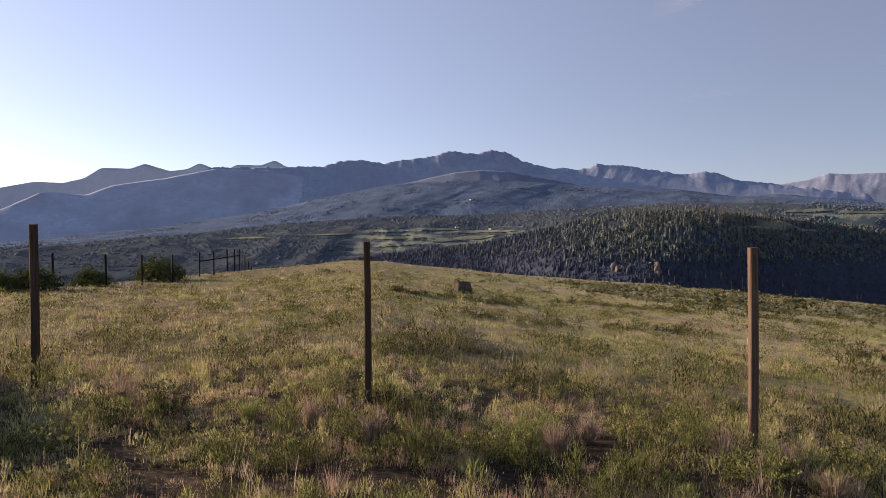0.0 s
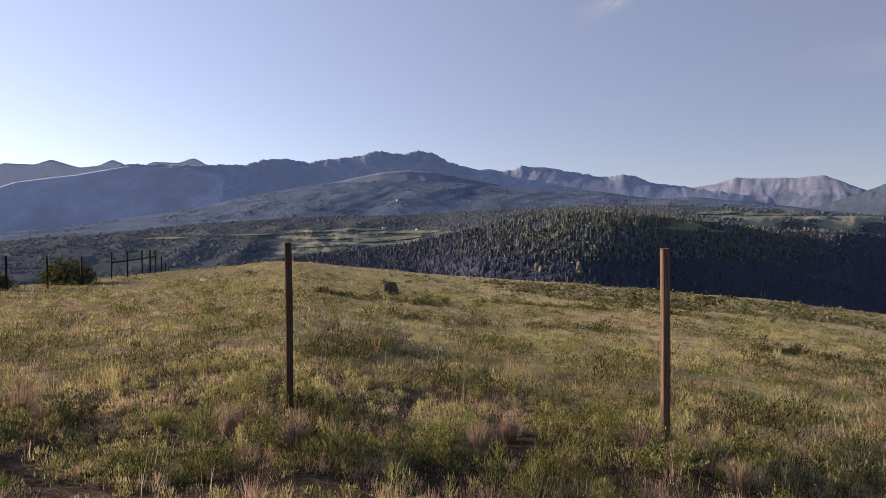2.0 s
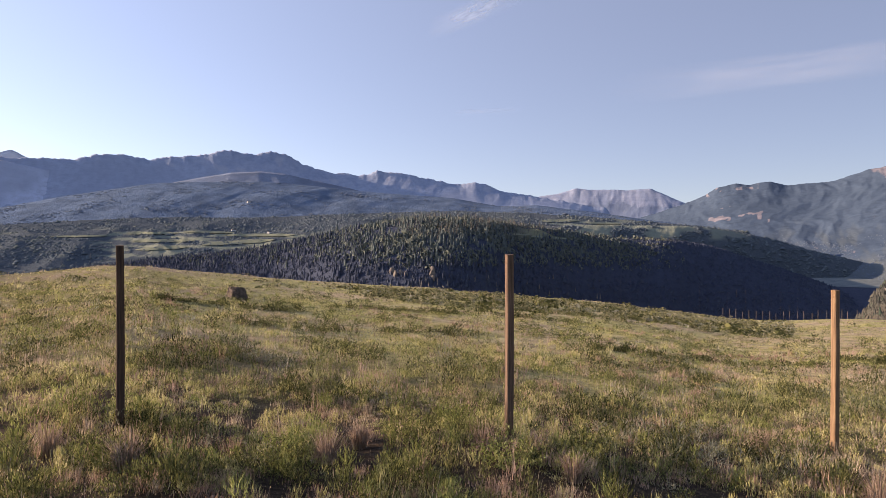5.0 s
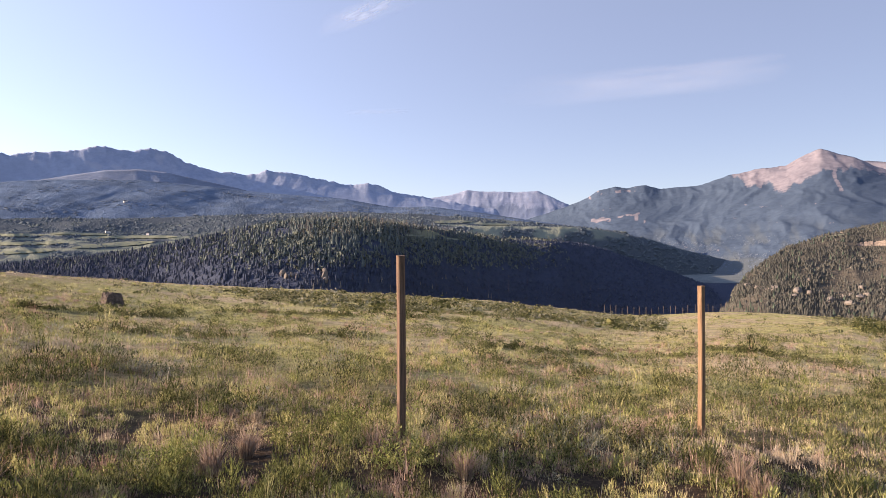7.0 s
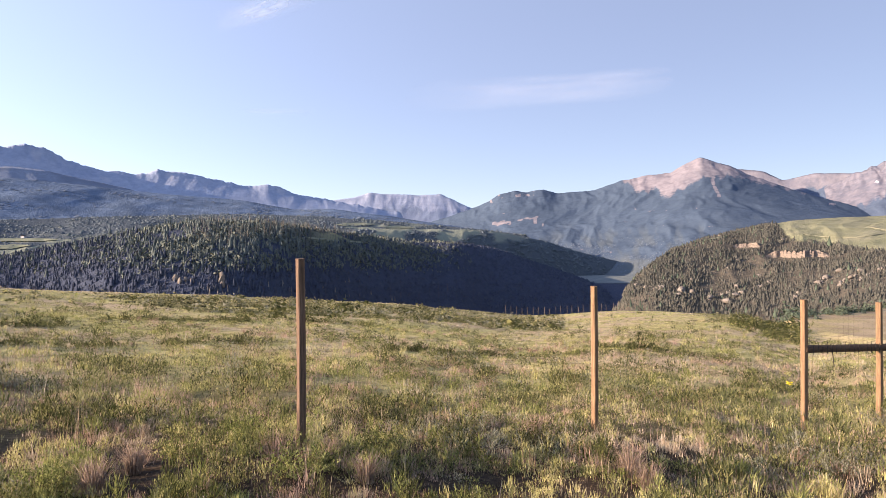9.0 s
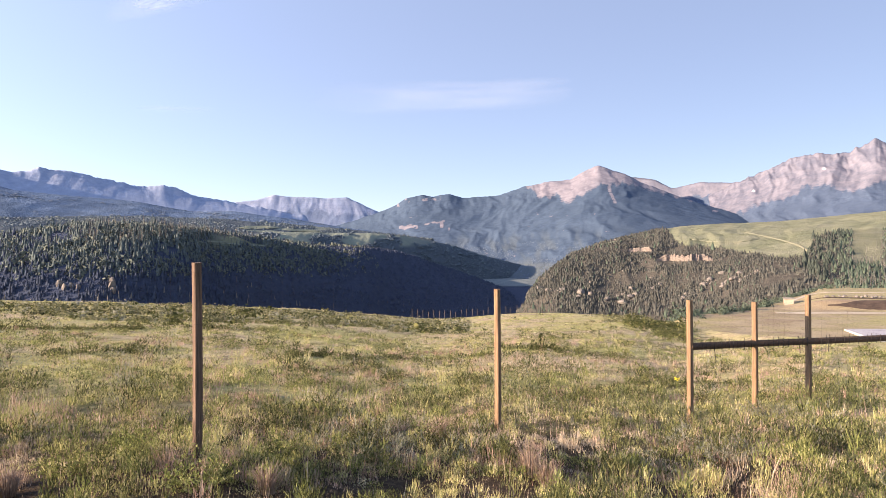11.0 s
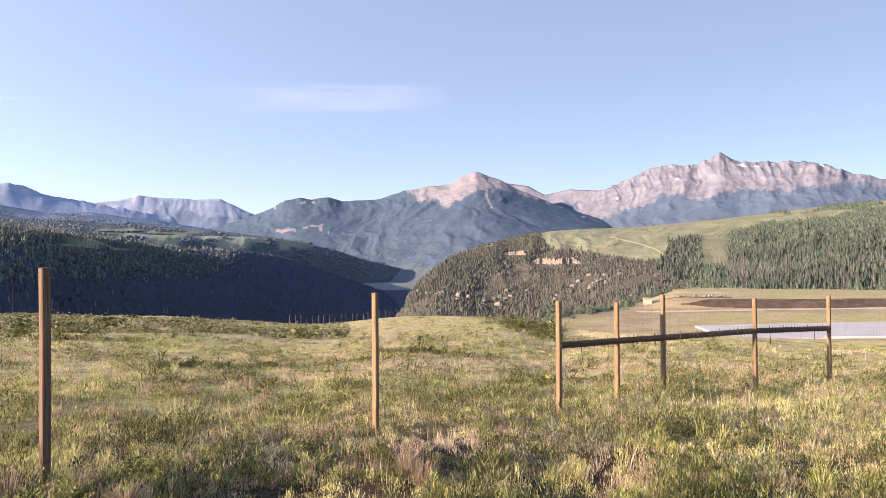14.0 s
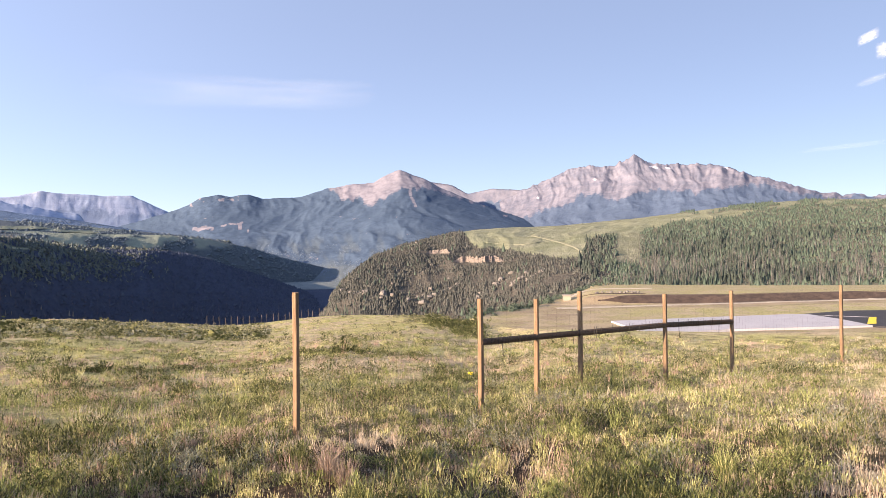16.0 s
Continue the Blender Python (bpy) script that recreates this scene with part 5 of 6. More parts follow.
forest("forest", east_hill, 13000, lambda a, e, r, c, x, y: open_ground(c) * off_cliff(a, e) * smooth(-6, -5, e) * (1 - 0.9 * smooth(74, 77, a)) * (0.12 + 0.88 * grove(x, y, 60, 92, -0.25, 0.1)), FIRS, M_HILLWOOD, "conifer forest on the hillside behind the airfield", 3.7, 0.72, 404)
forest("forest", east_hill, 700, lambda a, e, r, c, x, y: open_ground(c) * smooth(73.6, 74.2, a) * smooth(77.4, 76.6, a) * smooth(-2.4, -1.8, e), FIRS, M_HILLDARK, "clump of dark tall conifers beside a grassy strip", 8.0, 0.6, 416)
forest("forest", east_hill, 9500, lambda a, e, r, c, x, y: open_ground(c) * off_cliff(a, e) * smooth(-6, -5, e) * (0.04 + 0.96 * smooth(75, 78.5, a)), CANOPY, M_ASPEN, "close slim green woods on the hillside", 5.4, 0.5, 405)
forest("forest", east_hill, 4000, lambda a, e, r, c, x, y: open_ground(c) * off_cliff(a, e) * smooth(-6, -5, e) * smooth(74, 78, a), CROWNS, M_ASPEN, "leafy green aspens among the woods", 3.6, 0.8, 413)
forest("forest", east_hill, 3000, lambda a, e, r, c, x, y: open_ground(c) * smooth(79, 82, a) * smooth(2.4, 0.6, e) * grove(x, y, 120, 100, -0.1, 0.1), FIRS, M_HILLDARK, "dark conifers among the hillside aspens", 8.0, 0.3, 417)
forest("forest", east_hill, 4200, lambda a, e, r, c, x, y: smooth(0.8, 0.5, c) * smooth(76, 79, a) * smooth(-3, -2.6, e) * smooth(1.6, -1.2, e) * grove(x, y, 60, 101, -0.25, 0.05), SNAGS, M_DEAD, "pale bare aspen trunks on the hillside", 9.5, 0.5, 406)
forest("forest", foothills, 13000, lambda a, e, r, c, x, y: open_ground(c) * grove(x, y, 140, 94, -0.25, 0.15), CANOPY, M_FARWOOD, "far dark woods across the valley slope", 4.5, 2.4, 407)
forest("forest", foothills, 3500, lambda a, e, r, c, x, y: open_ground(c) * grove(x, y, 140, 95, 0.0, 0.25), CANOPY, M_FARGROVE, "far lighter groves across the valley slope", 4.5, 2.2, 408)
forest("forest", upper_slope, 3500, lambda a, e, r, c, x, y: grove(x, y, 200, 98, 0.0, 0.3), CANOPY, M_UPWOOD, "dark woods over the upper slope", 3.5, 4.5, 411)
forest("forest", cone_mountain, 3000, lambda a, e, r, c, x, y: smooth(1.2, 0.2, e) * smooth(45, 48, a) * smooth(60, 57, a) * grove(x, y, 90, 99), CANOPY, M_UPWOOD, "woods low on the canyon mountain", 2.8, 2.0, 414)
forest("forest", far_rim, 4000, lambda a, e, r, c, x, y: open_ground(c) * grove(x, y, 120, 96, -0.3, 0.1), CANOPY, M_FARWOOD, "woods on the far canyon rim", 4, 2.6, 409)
# a pale material stands in for sunlight on a few low trees
forest("forest", canyon_hill, 160, lambda a, e, r, c, x, y: smooth(-4.9, -4.4, e) * smooth(-2.6, -3.6, e) * smooth(8, 14, a) * smooth(34, 30, a), SIMPLE, M_DEAD, "trees low on the canyon side, paled for sunlight", 9, 0.32, 410)


# ---- cliffs, rocks and the far things ----
def on_land(land, az, el):
    """The place on a landform at that azimuth and elevation over the eye."""
    t = (az - land["A"][0, 0]) / (land["A"][0, 1] - land["A"][0, 0])
    j = int(t)
    ends = []
    for col in (j, j + 1):
        e = land["E"][: land["rows"], col]
        i = max(1, int(np.argmax(e >= el)) if (e >= el).any() else land["rows"] - 1)
        f = min(1.0, max(0.0, (el - e[i - 1]) / (e[i] - e[i - 1] + 1e-9)))
        ends.append(np.array([land[k][i - 1, col] * (1 - f) + land[k][i, col] * f for k in ("X", "Y", "Z")]))
    return ends[0] * (1 - t + j) + ends[1] * (t - j)


def rock_bm(seed, size, flat=1.0, cuts=2, blocky=False):
    """A broken, angular boulder."""
    g = random.Random(seed)
    bm = bmesh.new()
    bmesh.ops.create_icosphere(bm, subdivisions=cuts, radius=1.0)
    planes = [(Vector((g.gauss(0, 1), g.gauss(0, 1), g.gauss(0, 1))).normalized(), g.uniform(0.55, 0.85)) for _ in range(9)]
    if blocky:
        planes = [(Vector(n).normalized(), d) for n, d in (((1, 0.1, 0.1), 0.62), ((-1, 0.2, 0.15), 0.6), ((0, -1, 0.2), 0.55), ((0.1, 1, 0), 0.6), ((0.15, 0, 1), 0.6), ((-0.7, -0.2, 1), 0.72), ((1, -1, 0.4), 0.78))]
    for v in bm.verts:
        for n, d in planes:
            over = v.co.dot(n) - d
            if over > 0:
                v.co -= n * over * 0.9
        v.co += Vector((g.gauss(0, 0.03), g.gauss(0, 0.03), g.gauss(0, 0.03)))
        v.co = Vector((v.co.x * size[0], v.co.y * size[1], v.co.z * size[2] * flat))
    return bm


def single(name, bm, mat, place, label, category, turn=0.0, group=""):
    me = bpy.data.meshes.new(name)
    bm.to_mesh(me)
    bm.free()
    me.materials.append(mat)
    ob = new(name, me)
    ob.location = place
    ob.rotation_euler = (0, 0, turn)
    return tagged(ob, label, category, group)


M_CLIFF = material("cliff_rock", m_two((0.095, 0.08, 0.07), (0.24, 0.203, 0.173), 0.3, 0.9, (0.5, 0.5, 3)), 0.95, spec=0.1)
M_PALEROCK = material("pale_rock", m_two((0.105, 0.097, 0.09), (0.225, 0.208, 0.19), 0.4, 0.4), 0.95, spec=0.05)
M_STONE = material("dark_stone", m_two((0.03, 0.025, 0.023), (0.19, 0.152, 0.13), 4.0, 0.10), 0.95, spec=0.1)


def cliff(land, az0, az1, el_top, tall, seed, label):
    """A stepped band of bare rock along a hillside, from column to column."""
    g = random.Random(seed)
    n = max(6, int((az1 - az0) / 0.08))
    verts, faces = [], []
    for k in range(n + 1):
        az = az0 + (az1 - az0) * k / n
        ends = min(1.0, 5 * min(k, n - k) / n + 0.25)
        p = on_land(land, az, el_top)
        out = -p[:2] / np.linalg.norm(p[:2])
        wave = [float(fbm(k * 0.07, m * 3.7, 3, seed)) for m in range(6)]
        h = tall * ends * (1 + 0.35 * wave[0] + 0.13 * g.gauss(0, 1))
        for f, d in ((1.05, -34.0), (1.0, 1.0), (0.66, 2 + wave[1] + 0.25 * g.gauss(0, 1)), (0.6, 4.5 + wave[2] + 0.25 * g.gauss(0, 1)), (0.28, 5.2 + wave[3]), (-0.3, 8 + wave[4])):
            verts.append((p[0] + out[0] * d * 1.5, p[1] + out[1] * d * 1.5, p[2] - 0.15 * tall + f * h))
    for k in range(n):
        for m in range(5):
            a = k * 6 + m
            faces.append((a, a + 1, a + 7, a + 6))
    ob = mesh_of("cliff", verts, faces, M_CLIFF, flat=True)
    return tagged(ob, label, "cliff", kind="structure")


cliff(east_hill, 63.3, 67.6, -0.6, 6.5, 1, "pale orange sandstone cliff band above the forest")
cliff(east_hill, 60.9, 62.9, 0.15, 5, 2, "pale orange sandstone ledge above the forest")
for k, (az, el, s) in enumerate([(53.56, -3.15, 5), (54.16, -3.31, 4), (55.54, -3.32, 4.5), (57.03, -3.58, 7), (56.78, -3.87, 4), (59.26, -4.08, 5), (60.5, -4.38, 6), (61.14, -3.84, 5), (61.5, -3.6, 4), (68.24, -1.79, 4), (67.37, -2.37, 5), (66.8, -2.7, 4), (64.47, 0.58, 4), (59.9, 1.0, 3), (58.6, 0.6, 3), (57.8, -2.6, 3), (62.8, -2.2, 3)]):
    single("rock_outcrop", rock_bm(500 + k, (s, s * 0.7, s * 0.6)), M_PALEROCK, on_land(east_hill, az, el) + np.array([0, 0, s * 0.3]), "pale broken rock outcrop among the conifers", "rock", k * 1.3, "outcrops on the hillside")
for k, (az, el, s) in enumerate([(14.62, -2.32, 5), (14.95, -2.56, 5), (15.41, -2.46, 4), (15.87, -2.6, 4), (18.19, -2.25, 5), (18.19, -2.6, 6), (18.25, -2.95, 5)]):
    single("rock_outcrop", rock_bm(540 + k, (s * 0.8, s * 0.6, s * 1.1)), M_PALEROCK, on_land(canyon_hill, az, el) + np.array([0, 0, s * 0.4]), "pale rock face in the dark canyon forest", "rock", k * 1.3, "outcrops in the canyon")

# boulder on the meadow
bx, by = 1.17, 40.0
single("boulder", rock_bm(7, (0.74, 0.6, 0.72), 1.0, 4, True), M_STONE, (bx, by, gz(bx, by) + 0.28), "dark angular boulder alone on the meadow", "rock", 0.6)


# ---- bushes by the far fence ----
M_BUSH = leaf_material("bush_leaf", [(0.022, 0.034, 0.014), (0.065, 0.085, 0.034), (0.14, 0.15, 0.066)], 0.3)


def bush(x, y, w, h, seed, label):
    base = empty("bush", (x, y, gz(x, y)))
    tagged(base, label, "bush", "bushes by the far fence")
    g = random.Random(seed)
    bm = bmesh.new()
    for k in range(7):
        a = g.uniform(0, 6.28)
        rod(bm, (0, 0, -0.1), (0.3 * w * math.cos(a), 0.3 * w * math.sin(a), 0.6 * h), 0.03, 5)
    part("stem", bm, M_RAIL, base)
    v, f = leafy(3000, seed, 0.045, 0.5)
    n = len(v) // 4
    lump = np.repeat(np.random.default_rng(seed).integers(0, 5, n), 4)
    off = np.array([(-0.28, 0.1, -0.06), (0.26, 0.05, 0.02), (0.02, -0.1, 0.12), (-0.12, 0.15, 0.06), (0.34, -0.1, -0.1)])[lump]
    v = (v * np.array([0.72, 0.72, 0.95]) + off) * np.array([w, w, 1.55 * h]) + np.array([0, 0, 0.1 * h])
    mesh_of("foliage", v, f, M_BUSH, base)


for az, r, w, h, seed, label in ((-34.2, 49.5, 2.0, 1.4, 71, "dark green bush beyond the wire fence"), (-32.1, 50.0, 2.9, 1.6, 72, "wide dark green bush beyond the wire fence"),
                                 (-28.5, 56.0, 2.6, 1.5, 73, "rounded dark green bush beyond the wire fence"), (-23.7, 64.0, 3.9, 2.2, 74, "tall rounded green bush behind a fence post")):
    px, py = (float(v) for v in polar(az, r))
    bush(px, py, w, h, seed, label)


# ---- wire on the fences ----
def wires(name, segments, radius, parent):
    """Thin four-sided wires, all of one panel in one mesh."""
    a, b = np.array([s[0] for s in segments], float), np.array([s[1] for s in segments], float)
    d = b - a
    d /= np.linalg.norm(d, axis=1)[:, None]
    ref = np.where(np.abs(d[:, 2:]) > 0.8, np.array([[1.0, 0, 0]]), np.array([[0, 0, 1.0]]))
    u = np.cross(d, ref)
    u /= np.linalg.norm(u, axis=1)[:, None]
    w = np.cross(d, u)
    v = np.stack([p + q * radius for p in (a, b) for q in (u, w, -u, -w)], 1).reshape(-1, 3)
    k = np.arange(len(a))[:, None] * 8
    f = np.concatenate([k + np.array([[j, (j + 1) % 4, 4 + (j + 1) % 4, 4 + j]]) for j in range(4)], 0)
    return tagged(mesh_of(name, v, f, M_WIRE, parent), kind="stuff")


def panel(pa, pb, za, zb, high, parent, rows, gap, radius, top_a, top_b):
    a, b = np.array(pa), np.array(pb)
    span = np.linalg.norm(b - a)
    segs = []
    for k in range(rows):
        f = (k / (rows - 1)) ** 1.25 * high
        segs.append(((*a, za + 0.05 + f * (top_a - za - 0.1)), (*b, zb + 0.05 + f * (top_b - zb - 0.1))))
    n = int(span / gap)
    for k in range(1, n):
        t = k / n
        p = a + (b - a) * t
        lo, hi = za + (zb - za) * t + 0.05, (za + 0.05 + high * (top_a - za - 0.1)) * (1 - t) + (zb + 0.05 + high * (top_b - zb - 0.1)) * t
        segs.append(((*p, lo), (*p, hi)))
    wires("wire_mesh", segs, radius, parent)


for (xa, ya, ta), (xb, yb, tb) in zip(NEAR_POSTS, NEAR_POSTS[1:]):
    panel((xa, ya - 0.06), (xb, yb - 0.06), gz(xa, ya), gz(xb, yb), 0.97, near_fence, 14, 0.16, 0.0009 if xa > 12 else 0.0004, ta, tb)
for (xa, ya), (xb, yb) in zip(FAR_POSTS, FAR_POSTS[1:]):
    za, zb = gz(xa, ya), gz(xb, yb)
    panel((xa, ya), (xb, yb), za, zb, 0.97, far_fence, 9, 0.6, 0.003, za + 2.4, zb + 2.4)
# ends of the wire mesh bent over the rails
for i, j in RAILS:
    (xa, ya, ta), (xb, yb, tb) = NEAR_POSTS[i], NEAR_POSTS[j]
    n = int(math.hypot(xb - xa, yb - ya) / 0.14)
    ticks = []
    for k in range(1, n):
        t = k / n
        z = (ta - RAIL_DROP[i]) * (1 - t) + (tb - RAIL_DROP[j]) * t
        p = np.array([xa + (xb - xa) * t, ya + (yb - ya) * t - 0.09, z])
        ticks.append((p + np.array([0, 0, -0.10]), p + np.array([0.01 * math.sin(7 * k), 0, 0.13 + 0.03 * math.sin(5 * k)])))
    wires("wire_mesh", ticks, 0.006, near_fence)
# loose tie wires hanging from the rail
for k, (i, t) in enumerate([(5, 0.75), (6, 0.15), (7, 0.15), (7, 0.75), (4, 0.3)]):
    (xa, ya, ta), (xb, yb, tb) = NEAR_POSTS[i], NEAR_POSTS[i + 1]
    p = np.array([xa + (xb - xa) * t, ya + (yb - ya) * t - 0.08, ta + (tb - ta) * t - 0.95])
    wires("tie_wire", [(p, p + np.array([0.10 * (-1) ** k, 0.0, -0.42]))], 0.008, near_fence)

crest_fence = empty("fence")
tagged(crest_fence, "far thin-posted fence along the meadow edge above the canyon", "fence")
CREST_POSTS = []
for k in range(27):
    az = 42.4 + 0.48 * k + 0.09 * math.sin(3.1 * k)
    rc = float(np.interp(az, MEADOW_AZ, MEADOW_SOFT[1])) * 0.985
    CREST_POSTS.append(tuple(float(v) for v in polar(az, rc)))
for k, (x, y) in enumerate(CREST_POSTS):
    add_post(crest_fence, x, y, gz(x, y) + 2.4 - 0.5 * (k % 5 == 3), 0.12, 0.7 * k, M_GREYPOST)
for (xa, ya), (xb, yb) in zip(CREST_POSTS, CREST_POSTS[1:]):
    za, zb = gz(xa, ya), gz(xb, yb)
    wires("wire_mesh", [((xa, ya, za + h), (xb, yb, zb + h)) for h in (0.5, 0.9, 1.3, 1.8)], 0.008, crest_fence)

# ---- airfield ----
asphalt = tagged(slab("runway", [(307.5, -6.0), (331.0, -23.5), (352.0, -60.0), (335.0, -84.0), (258.0, -48.0), (267.5, -27.4), (288.0, -19.3), (306.2, -8.6)], -26.5, -24.4, M_ASPHALT), "dark asphalt runway end beside the pale pad", "runway", kind="structure")
tagged(slab("chevron", [(302.6, -31.0), (300.6, -28.4), (273.4, -25.2), (275.6, -28.2)], -24.42, -24.36, M_YELLOW), "yellow painted chevron stripe on dark asphalt", "road marking", kind="structure")
tagged(slab("runway_line", [(303.2, -14.0), (302.4, -12.4), (300.7, -28.0), (301.6, -29.4)], -24.42, -24.36, M_PAD), "white painted edge line on dark asphalt", "road marking", kind="structure")


def ribbon(name, pts, width, lift, mat, label, category, taper=0.0):
    """A strip of bare ground that follows the land."""
    pts = np.array(pts, float)
    t = np.linspace(0, len(pts) - 1, 30 * (len(pts) - 1))
    x, y = np.interp(t, np.arange(len(pts)), pts[:, 0]), np.interp(t, np.arange(len(pts)), pts[:, 1])
    dx, dy = np.gradient(x), np.gradient(y)
    n = np.hypot(dx, dy)
    if taper:
        q = t / t[-1]
        width = width * (0.06 + 0.94 * smooth(0, taper, q) * smooth(1, 1 - 0.2 * taper, q)) * (1 + 0.35 * fbm(x / 14, y / 14, 3, 45))
    V = []
    for s in (-0.5, -0.17, 0.17, 0.5):
        px, py = x - dy / n * s * width, y + dx / n * s * width
        V.append(np.stack([px, py, ground_z(px, py) + lift - (0.3 if abs(s) == 0.5 else 0)], -1))
    ob = mesh_of(name, np.concatenate(V), grid_faces(4, len(t)), mat)
    return tagged(ob, label, category, kind="structure")


M_TRACK = material("track_dirt", m_two((0.36, 0.31, 0.24), (0.50, 0.44, 0.35), 0.3, 0.05), 0.95, spec=0.05)
arc = lambda a0, a1, r0, r1, n=8: [tuple(float(v) for v in polar(a0 + (a1 - a0) * k / n, r0 + (r1 - r0) * k / n)) for k in range(n + 1)]
ribbon("track", arc(72, 75.2, 318, 324, 3) + arc(76, 82, 327, 345, 4) + arc(83, 90.3, 349, 383.5, 4) + arc(91, 96.4, 388, 424, 4) + arc(98, 104, 433, 462, 3), 6.5, 0.45, M_TRACK, "pale dirt track along the foot of a cut bank", "track")
ribbon("track", arc(72.8, 74.4, 372, 420, 4) + arc(74.8, 80, 426, 430, 5), 3.5, 0.35, M_TRACK, "pale dirt track climbing round the end of the bank", "track")
ribbon("cut_bank", arc(75.6, 77.5, 347, 353, 2) + arc(79, 86.3, 357, 373, 4) + arc(87, 94, 377, 415, 4) + arc(95, 104, 422, 472, 4), 10.0, 0.4, M_SOIL, "dark brown freshly cut earth bank", "bank", 0.25)
ribbon("cut_bank", arc(74.3, 79.5, 368, 372), 4.0, 0.4, M_SOIL, "short dark earth bank below a row of stones", "bank", 0.6)
for k in range(16):
    g = random.Random(900 + k)
    x, y = (float(v) for v in polar(75.4 + 0.24 * k + g.uniform(-0.1, 0.1), 378 + g.uniform(-5, 5)))
    s = g.uniform(0.7, 1.5)
    single("stone", rock_bm(600 + k, (s, s * 0.8, s * 0.6), cuts=1), M_PALEROCK, (x, y, gz(x, y) + 0.3 * s), "pale stone in a row on the bank", "rock", k, "stones on the bank")



def hill_track(land, pts, width, label):
    """A worn path over a hillside, through places given by azimuth and elevation."""
    pts = np.array(pts, float)
    t = np.linspace(0, len(pts) - 1, 16 * (len(pts) - 1))
    c = np.array([on_land(land, np.interp(q, np.arange(len(pts)), pts[:, 0]), np.interp(q, np.arange(len(pts)), pts[:, 1])) for q in t])
    d = np.gradient(c[:, :2], axis=0)
    n = np.stack([-d[:, 1], d[:, 0]], -1) / np.hypot(d[:, 0], d[:, 1])[:, None]
    V = [np.column_stack([c[:, :2] + n * s * width, c[:, 2] + (1.1 if abs(s) < 0.3 else 0.2)]) for s in (-0.5, -0.2, 0.2, 0.5)]
    tagged(mesh_of("track", np.concatenate(V), grid_faces(4, len(t)), M_PATH), label, "track", kind="structure")


M_PATH = material("worn_path", m_two((0.215, 0.215, 0.145), (0.27, 0.265, 0.185), 0.3, 0.05), 0.95, spec=0.05)
hill_track(east_hill, [(70.1, 1.5), (71.5, 1.15), (72.7, 0.83), (73.8, 0.43), (74.4, 0.0)], 5.0, "pale worn path down the green hillside meadow")
hill_track(east_hill, [(65.9, 1.0), (67.4, 0.8), (69.2, 0.72), (71.0, 1.0)], 4.0, "faint pale path across the green hillside meadow")

def draped(name, land, az0, az1, el, slant, thick, mat, label, category, seed, lift=1.2):
    """A long ragged patch of open ground that lies on the land."""
    n = max(12, int((az1 - az0) / 0.07))
    q = np.linspace(0, 1, n)
    az = az0 + (az1 - az0) * q
    mid = el + slant * (q - 0.5) + 0.12 * thick * fbm(q * 5, 0 * q + seed, 3, seed)
    half_t = 0.5 * thick * np.clip(np.minimum(q, 1 - q) * 5, 0.1, 1) ** 0.7 * (1 + 0.5 * fbm(q * 7, 0 * q + 3, 3, seed + 1))
    V = np.array([[on_land(land, a, m + f * h) + np.array([0, 0, lift]) for a, m, h in zip(az, mid, half_t)] for f in (-1, -0.33, 0.33, 1)])
    return tagged(mesh_of(name, V.reshape(-1, 3), grid_faces(4, n), mat), label, category, kind="structure")


M_FIELD = material("hay_field", m_two((0.155, 0.185, 0.135), (0.25, 0.265, 0.20), 0.03, 0.3), 0.95, spec=0.0)
for k, (a0, a1, e, slant, thick) in enumerate(((-6.8, -3.0, 0.92, 0.05, 0.2), (-2.6, 1.4, 1.05, -0.05, 0.16), (0.6, 6.3, 0.84, 0.06, 0.22), (-6.4, -1.6, 0.32, 0.1, 0.22), (-1.2, 4.6, 0.22, 0.45, 0.3), (-6.2, -2.2, -0.3, 0.25, 0.24), (-29.8, -27.0, 0.75, 0.1, 0.3), (-18.5, -15.0, 0.35, 0.1, 0.14), (-12.0, -8.0, 0.62, 0.1, 0.12), (27.6, 31.0, 2.2, 0.05, 0.2), (31.5, 34.5, 1.95, -0.1, 0.14))):
    draped("field", foothills, a0, a1, e, slant, thick, M_FIELD, "pale green hay field between dark woods", "field", 300 + k, 2.5)
for k, (a0, a1, e, slant, thick) in enumerate(((22.5, 27.0, 1.05, -0.2, 0.14), (26.0, 31.5, 0.72, -0.35, 0.12))):
    draped("clearing", canyon_hill, a0, a1, e, slant, thick, M_FIELD, "pale grassy clearing on the wooded rim", "field", 320 + k, 1.0)
for k, (a0, a1, e, slant, thick) in enumerate(((58.0, 60.6, 0.75, 0.5, 0.12), (60.8, 63.4, 1.35, 0.3, 0.16))):
    draped("clearing", east_hill, a0, a1, e, slant, thick, M_FIELD, "pale grassy strip at the edge of the hillside wood", "field", 340 + k, 0.8)


def rock_spill(land, a0, a1, e0, e1, spread, count, seed):
    """Broken pale rock strewn down a gully of a forested hillside."""
    g = np.random.default_rng(seed)
    count = 2 * count
    t = g.random(count)
    p = np.array([on_land(land, a0 + (a1 - a0) * q + u, e0 + (e1 - e0) * q + v) for q, u, v in zip(t, g.normal(0, spread, count), g.normal(0, 0.5 * spread, count))])
    s = g.lognormal(-0.1, 0.5, count)
    scatter("rock_spill", [crown(380 + k, 1) for k in range(4)], p - np.array([0, 0, 0.4]), np.stack([1.6 * s, 1.6 * s, 1.5 * s], -1), g.uniform(0, 6.28, count), M_PALEROCK, "pale broken rock spilled down the forested slope", "rock")


